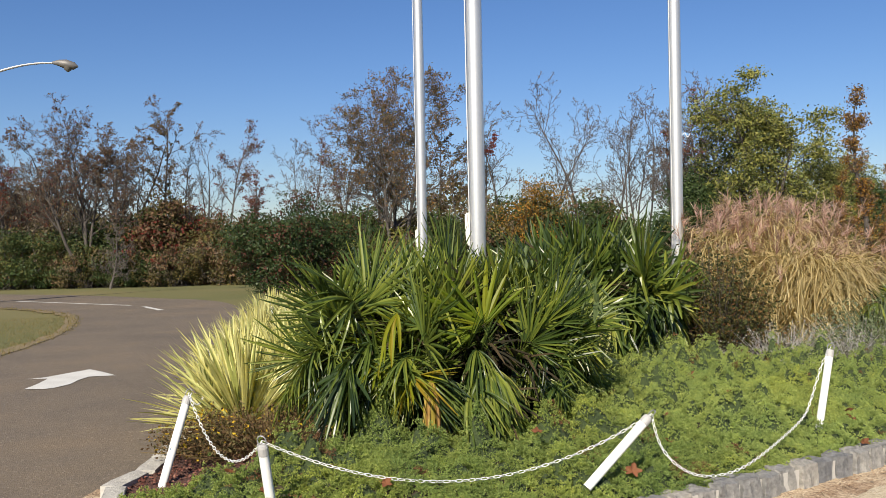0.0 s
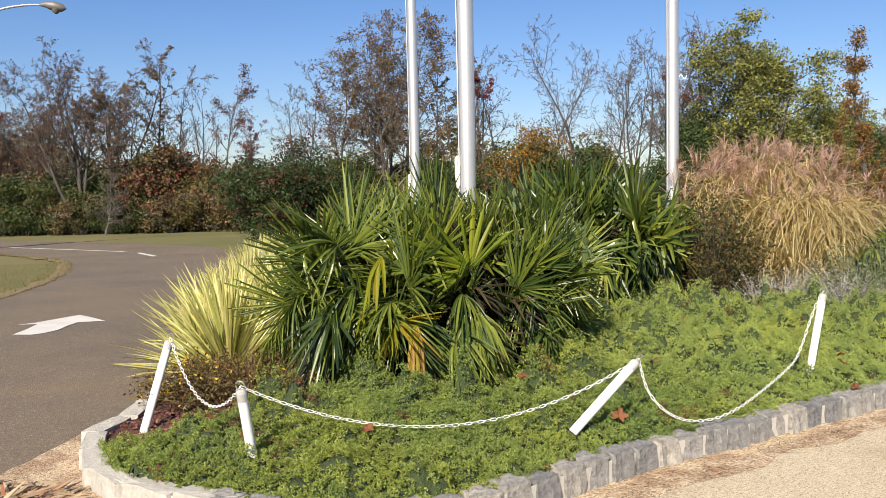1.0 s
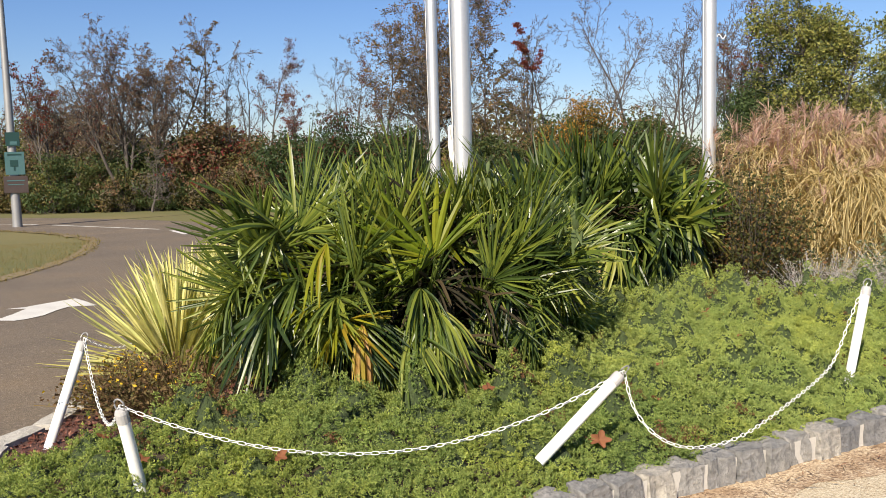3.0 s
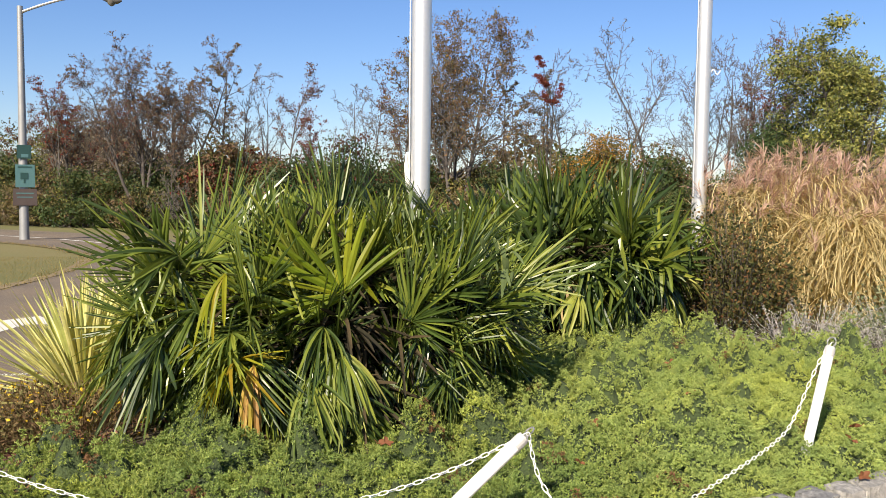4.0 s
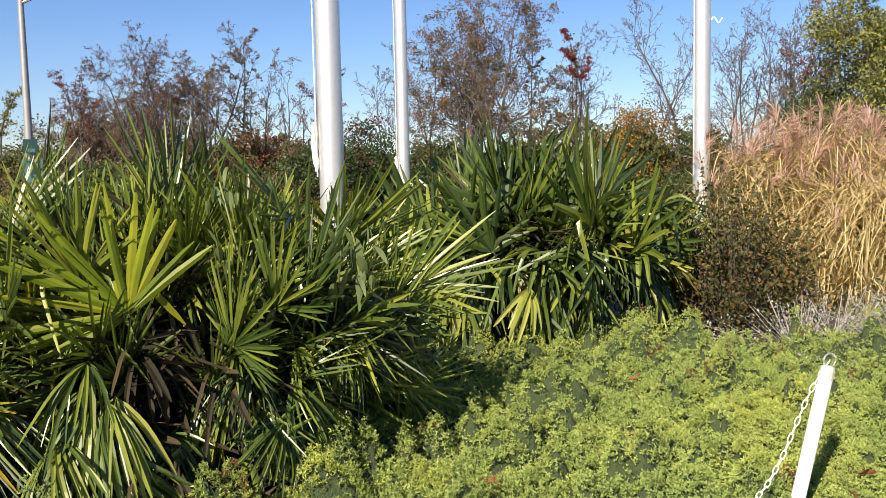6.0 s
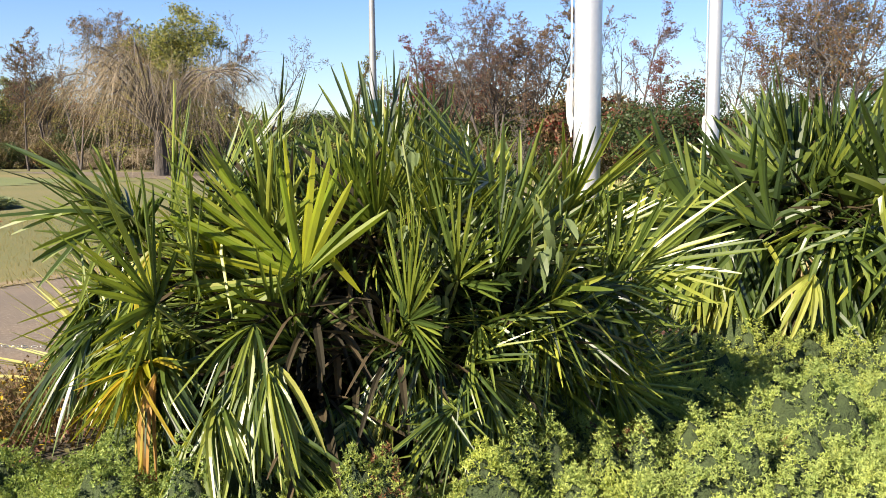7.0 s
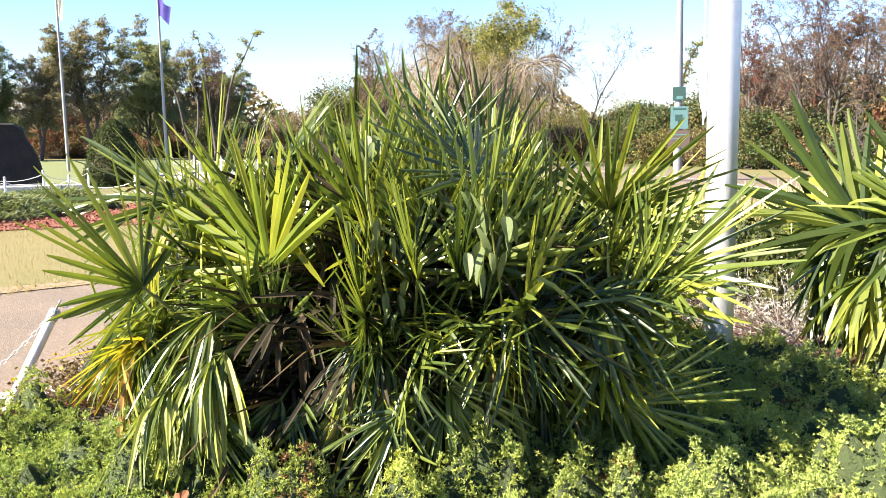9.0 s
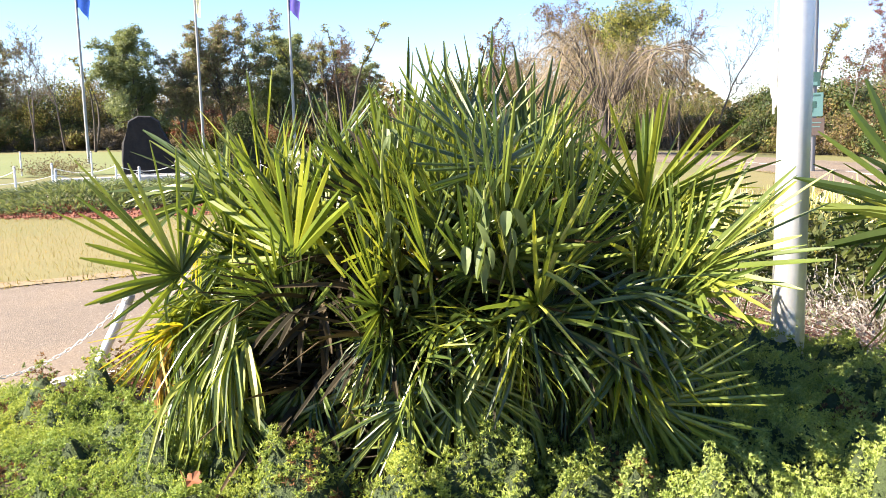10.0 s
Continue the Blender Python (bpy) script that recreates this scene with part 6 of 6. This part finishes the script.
SPREAD_GREEN = leaf("spreading_juniper_leaf", [(0.09, 0.125, 0.07), (0.15, 0.19, 0.10), (0.22, 0.25, 0.13)], 0.6, 0.3)


def spread_juniper(x, y, rx, ry, h, seed):
    r = np.random.default_rng(seed)
    ob = thing("spreading_juniper", "low spreading green juniper beside the memorial", "juniper", on_land(x, y), "junipers by the memorial")
    n = 11000
    a, q = r.uniform(0, 2 * np.pi, n), np.sqrt(r.random(n))
    lump = 0.75 + 0.25 * np.sin(a * 5 + seed) * q
    p = np.column_stack([rx * q * np.cos(a), ry * q * np.sin(a), h * (1 - q ** 2.2) * lump * r.uniform(0.55, 1.0, n) + 0.05])
    way = np.column_stack([np.cos(a), np.sin(a), r.uniform(0.1, 0.9, n)]) + r.normal(0, 0.4, (n, 3))
    part("spray_mass", mesh_of("spray_mass", [(*blades(p, way, r.uniform(0.07, 0.20, n), 0.030, 0.2, 2), SPREAD_GREEN)]), ob, kind="stuff")
    return ob


spread_juniper(-14.6, 7.0, 1.6, 2.2, 0.55, 3)
spread_juniper(-15.4, 9.0, 1.1, 1.2, 0.45, 4)
spread_juniper(-16.9, 14.4, 1.2, 1.7, 0.5, 5)
for k, (px, py, s) in enumerate([(-14.6, 11.6, 0.7), (-15.2, 12.4, 0.75), (-13.9, 10.9, 0.55), (-14.6, 4.6, 0.6)]):
    wiry_shrub("dried_shrub", "low dried grey-brown shrub beside the memorial's path", "shrub", px, py, float(ground_z(px, py)), s, s, 0.5, 150, 700, BROWN_STEM, DRY, 0.045, 300 + k)
wiry_shrub("dried_shrub", "rounded dried brown shrub behind the memorial's path", "shrub", -27.6, 8.3, float(ground_z(-27.6, 8.3)), 1.0, 1.0, 0.75, 200, 1500, BROWN_STEM, DRY, 0.06, 310)

# clipped cone of yew
r = np.random.default_rng(44)
yew = thing("topiary", "clipped dark green cone-shaped yew", "topiary", on_land(-23.8, 13.2))
n = 15000
zz = r.random(n) ** 1.15
rad = 0.88 * np.interp(zz, [0, 0.2, 0.55, 0.85, 1.0], [0.88, 1.0, 0.82, 0.45, 0.08])
a = r.uniform(0, 2 * np.pi, n)
rad = rad * (1 + 0.07 * np.sin(a * 6 + zz * 9)) * r.uniform(0.86, 1.03, n)
p = np.column_stack([rad * np.cos(a), rad * np.sin(a), zz * 1.95])
part("foliage", mesh_of("foliage", [(*cards(p, 0.065), leaf("yew_leaf", [(0.03, 0.05, 0.017), (0.05, 0.075, 0.024), (0.085, 0.10, 0.032)], 0.6, 0.2))]), yew)
part("core", mesh_of("core", lathe([(0.2, 0), (0.74, 0.1), (0.78, 0.5), (0.62, 1.1), (0.3, 1.65), (0.02, 1.85)], SOIL, 16)), yew)

# flagpoles of the memorial
BLUE_CLOTH = leaf("blue_cloth", [(0.02, 0.08, 0.42), (0.02, 0.08, 0.42)], 0.8, 0.4, spec=0.1)
VIOLET_CLOTH = leaf("violet_cloth", [(0.12, 0.10, 0.42), (0.12, 0.10, 0.42)], 0.8, 0.4, spec=0.1)
PALE_CLOTH = leaf("pale_cloth", [(0.55, 0.55, 0.55), (0.6, 0.6, 0.6)], 0.8, 0.4, spec=0.1)
for x, y, cloth, colour, fly, top in ((-38.5, 11.1, BLUE_CLOTH, "blue", 1.25, 7.5), (-37.5, 15.9, PALE_CLOTH, "pale", 0.35, 7.4), (-36.2, 19.8, VIOLET_CLOTH, "violet-blue", 1.0, 7.6)):
    pole = thing("flagpole", "slim grey flagpole with a " + colour + " flag by the memorial", "flagpole", on_land(x, y), "memorial flagpoles")
    part("pole", mesh_of("pole", lathe([(0.07, -0.05), (0.065, 3), (0.045, top + 0.25)], GALVANISED, 12), True), pole)
    part("finial", mesh_of("finial", lathe([(0.01, top + 0.24), (0.06, top + 0.29), (0.06, top + 0.33), (0.01, top + 0.38)], GALVANISED, 12), True), pole)
    u, w = np.meshgrid(np.linspace(0, 1, 16), np.linspace(0, 1, 9))
    px = 0.05 + fly * u * 0.62
    v = np.column_stack([(px * 0.75).ravel(), (px * 0.5 + 0.10 * np.sin(u * 9 + w * 2) * u).ravel(), (top - 0.85 * w - 0.55 * fly * u ** 1.3 + 0.05 * np.sin(u * 7)).ravel()])
    i, j = np.meshgrid(np.arange(8), np.arange(15), indexing="ij")
    part("flag", mesh_of("flag", [(v, np.stack([i * 16 + j, i * 16 + j + 1, (i + 1) * 16 + j + 1, (i + 1) * 16 + j], -1).reshape(-1, 4), cloth)], True), pole, colour + " cloth flag hanging in folds")

FIELD = surface("green_field", [(0.075, 0.105, 0.028), (0.105, 0.13, 0.038), (0.145, 0.15, 0.055)], [(0.085, 0.115, 0.03), (0.13, 0.14, 0.046)], 30, 0.15, 0.95, 0.6)
solid("field", sheet("field", np.arange(-62, -24.9, 1.2), np.arange(-14, 30.1, 1.2), lambda x, y: ground_z(x, y) + 0.012, FIELD, lambda x, y: x < -26 - 2.0 * np.sin(y * 0.3)), "short green grass field beyond the memorial", "field", "structure")

# ---- lawn blades, litter and small things ----
rg = np.random.default_rng(17)
n = 60000
gx, gy = rg.uniform(-15, -5.6, n), rg.uniform(2.5, 22, n)
keep = ~inside(gx, gy, ROAD_POLY) & (np.hypot(gx + 2.9, gy - 4.3) < 17)
gx, gy = gx[keep], gy[keep]
gz = ground_z(gx, gy)
way = np.column_stack([rg.normal(0, 0.5, len(gx)), rg.normal(0, 0.5, len(gx)), np.ones(len(gx))])
solid("grass", mesh_of("grass", [(*blades(np.column_stack([gx, gy, gz]), way, rg.uniform(0.03, 0.085, len(gx)), 0.009, 0.15, 1), GRASS_BLADE)]), "short green and straw-coloured grass blades", "grass", "stuff")

# dry grass that hangs over the drive's edge
n = 9000
k = rg.uniform(0, len(west_edge) - 1.001, n)
k0 = k.astype(int)
e = west_edge[k0] * (1 - (k - k0))[:, None] + west_edge[k0 + 1] * (k - k0)[:, None]
e = e[(e[:, 1] > 1) & (e[:, 1] < 26)]
e = e + np.column_stack([-np.abs(rg.normal(0, 0.22, len(e))) + 0.10, rg.normal(0, 0.1, len(e))])
way = np.column_stack([rg.normal(0.2, 0.7, len(e)), rg.normal(0, 0.6, len(e)), np.full(len(e), 0.55)])
solid("dry_grass", mesh_of("dry_grass", [(*blades(np.column_stack([e, ground_z(e[:, 0], e[:, 1]) + 0.01]), way, rg.uniform(0.05, 0.14, len(e)), 0.012, 0.35, 2), GRASS_BLADE)]), "ragged dry grass along the drive's edge", "grass", "stuff")

# dry leaves and broken stalks gathered at the kerb's nose and in the dirt strip
n = 420
a = rg.normal(0, 1, (n, 2))
lx0 = np.where(rg.random(n) < 0.68, -2.02 + 0.20 * a[:, 0], rg.uniform(-0.5, 2.8, n))
ly0 = np.where(lx0 < -1.2, 4.12 + 0.13 * a[:, 1], np.interp(lx0, [-0.5, 0.25, 0.89, 1.56, 2.8], [3.5, 3.65, 4.15, 4.6, 5.42]) - np.abs(a[:, 1]) * 0.12)
way = np.column_stack([rg.normal(0, 1, n), rg.normal(0, 1, n), rg.uniform(0, 0.15, n)])
solid("leaf_litter", mesh_of("leaf_litter", [(*blades(np.column_stack([lx0, ly0, ground_z(lx0, ly0) + 0.03]), way, np.where(lx0 < -1.2, rg.uniform(0.05, 0.24, n), rg.uniform(0.03, 0.10, n)), np.where(lx0 < -1.2, rg.uniform(0.01, 0.035, n), 0.006), 0.05, 2), LITTER)]), "dry straw-coloured stalks and leaves by the kerb", "litter", "stuff")

n = 2200
cx, cy = rg.uniform(-1.9, -0.7, n), rg.uniform(4.5, 5.9, n)
ok = inside(cx, cy, BED) & (distance_to(cx, cy, BED) > 0.12)
cx, cy = cx[ok], cy[ok]
p = np.column_stack([cx, cy, bed_z(cx, cy) + 0.025])
solid("mulch_chips", mesh_of("mulch_chips", [(*cards(p, rg.uniform(0.012, 0.034, len(p)), 0.7), CHIP)]), "loose red-brown wood chips", "mulch", "stuff")

FALLEN = leaf("fallen_leaf", [(0.19, 0.075, 0.035), (0.27, 0.11, 0.055)], 0.7, 0.2, "object")


def fallen_leaf(x, y, size, turn, tip):
    """A curled oak leaf: a lobed blade with a stalk."""
    a = np.linspace(0, 2 * np.pi, 25)[:-1]
    rr = size * (0.36 + 0.10 * np.cos(5 * a)) * np.where(np.cos(a) > 0, 1.25, 1.0)
    v = np.column_stack([rr * np.cos(a) * 1.3, rr * np.sin(a), 0.25 * size * np.sin(a) ** 2 + 0.04 * np.cos(3 * a) * size])
    v = np.vstack([v, [0, 0, 0]])
    k = np.arange(24)
    ob = thing("fallen_leaf", "curled rust-brown fallen leaf on the juniper", "leaf", (x, y, float(juniper_height(np.array([x]), np.array([y]))[0]) + 0.03), "fallen leaves")
    part("blade", mesh_of("blade", [(v, np.stack([k, (k + 1) % 24, np.full(24, 24)], -1), FALLEN)]), ob, "", Matrix.Rotation(turn, 4, "Z") @ Matrix.Rotation(tip, 4, "X"))
    part("stalk", mesh_of("stalk", tube_chunks([(-0.3 * size, 0, 0), (-0.6 * size, 0, 0.05 * size), (-0.85 * size, 0.04 * size, 0.02)], 0.0015, FALLEN, 4)), ob, "", Matrix.Rotation(turn, 4, "Z"))


for k, (x, y, s) in enumerate([(0.97, 4.64, 0.10), (2.62, 5.72, 0.085), (2.75, 6.05, 0.085), (2.6, 5.5, 0.08), (0.5, 4.9, 0.07), (1.3, 5.2, 0.07), (1.9, 5.9, 0.08), (-0.3, 4.25, 0.08), (-0.9, 4.35, 0.08), (-1.1, 4.45, 0.07), (2.0, 7.2, 0.09), (1.4, 5.6, 0.07)]):
    fallen_leaf(x, y, s * 0.75, k * 1.7, 0.9 if k == 0 else 0.5)


def vine(points, leaves, size, seed):
    """A climbing stem with broad hanging leaves."""
    r = np.random.default_rng(seed)
    ob = thing("climbing_vine", "climbing vine with broad grey-green leaves in the palm", "vine", tuple(points[0]))
    p = np.array(points) - np.array(points[0])
    q = smooth_line(p, 0.05)
    part("stem", mesh_of("stem", tube_chunks(q, 0.004, STALK, 5)), ob)
    a = np.linspace(0, 2 * np.pi, 13)[:-1]
    shape = np.column_stack([0.5 - 0.5 * np.cos(a), 0.19 * np.sin(a) * (1.25 - 0.75 * (0.5 - 0.5 * np.cos(a))), 0.10 * np.abs(np.sin(a))])
    shape = np.vstack([shape, [0.5, 0, -0.03]])
    k = np.arange(12)
    me = mesh_of("leaf", [(shape * size, np.stack([k, (k + 1) % 12, np.full(12, 12)], -1), VINE)])
    for i in range(leaves):
        c = q[r.integers(len(q))] + r.normal(0, 0.035, 3)
        m = Matrix.Translation(c) @ Matrix.Rotation(r.uniform(0, 6.28), 4, "Z") @ Matrix.Rotation(r.uniform(0.6, 1.6), 4, "Y") @ Matrix.Scale(r.uniform(0.6, 1.2), 4)
        part("leaf", me, ob, "", m)


vine([(0.50, 5.65, 0.5), (0.60, 5.52, 0.9), (0.55, 5.5, 1.15), (0.48, 5.55, 1.36)], 64, 0.07, 3)
vine([(0.70, 5.90, 0.5), (0.80, 5.80, 0.85), (0.86, 5.70, 1.1), (0.90, 5.64, 1.20), (0.94, 5.60, 1.12), (0.95, 5.59, 0.98)], 34, 0.095, 4)
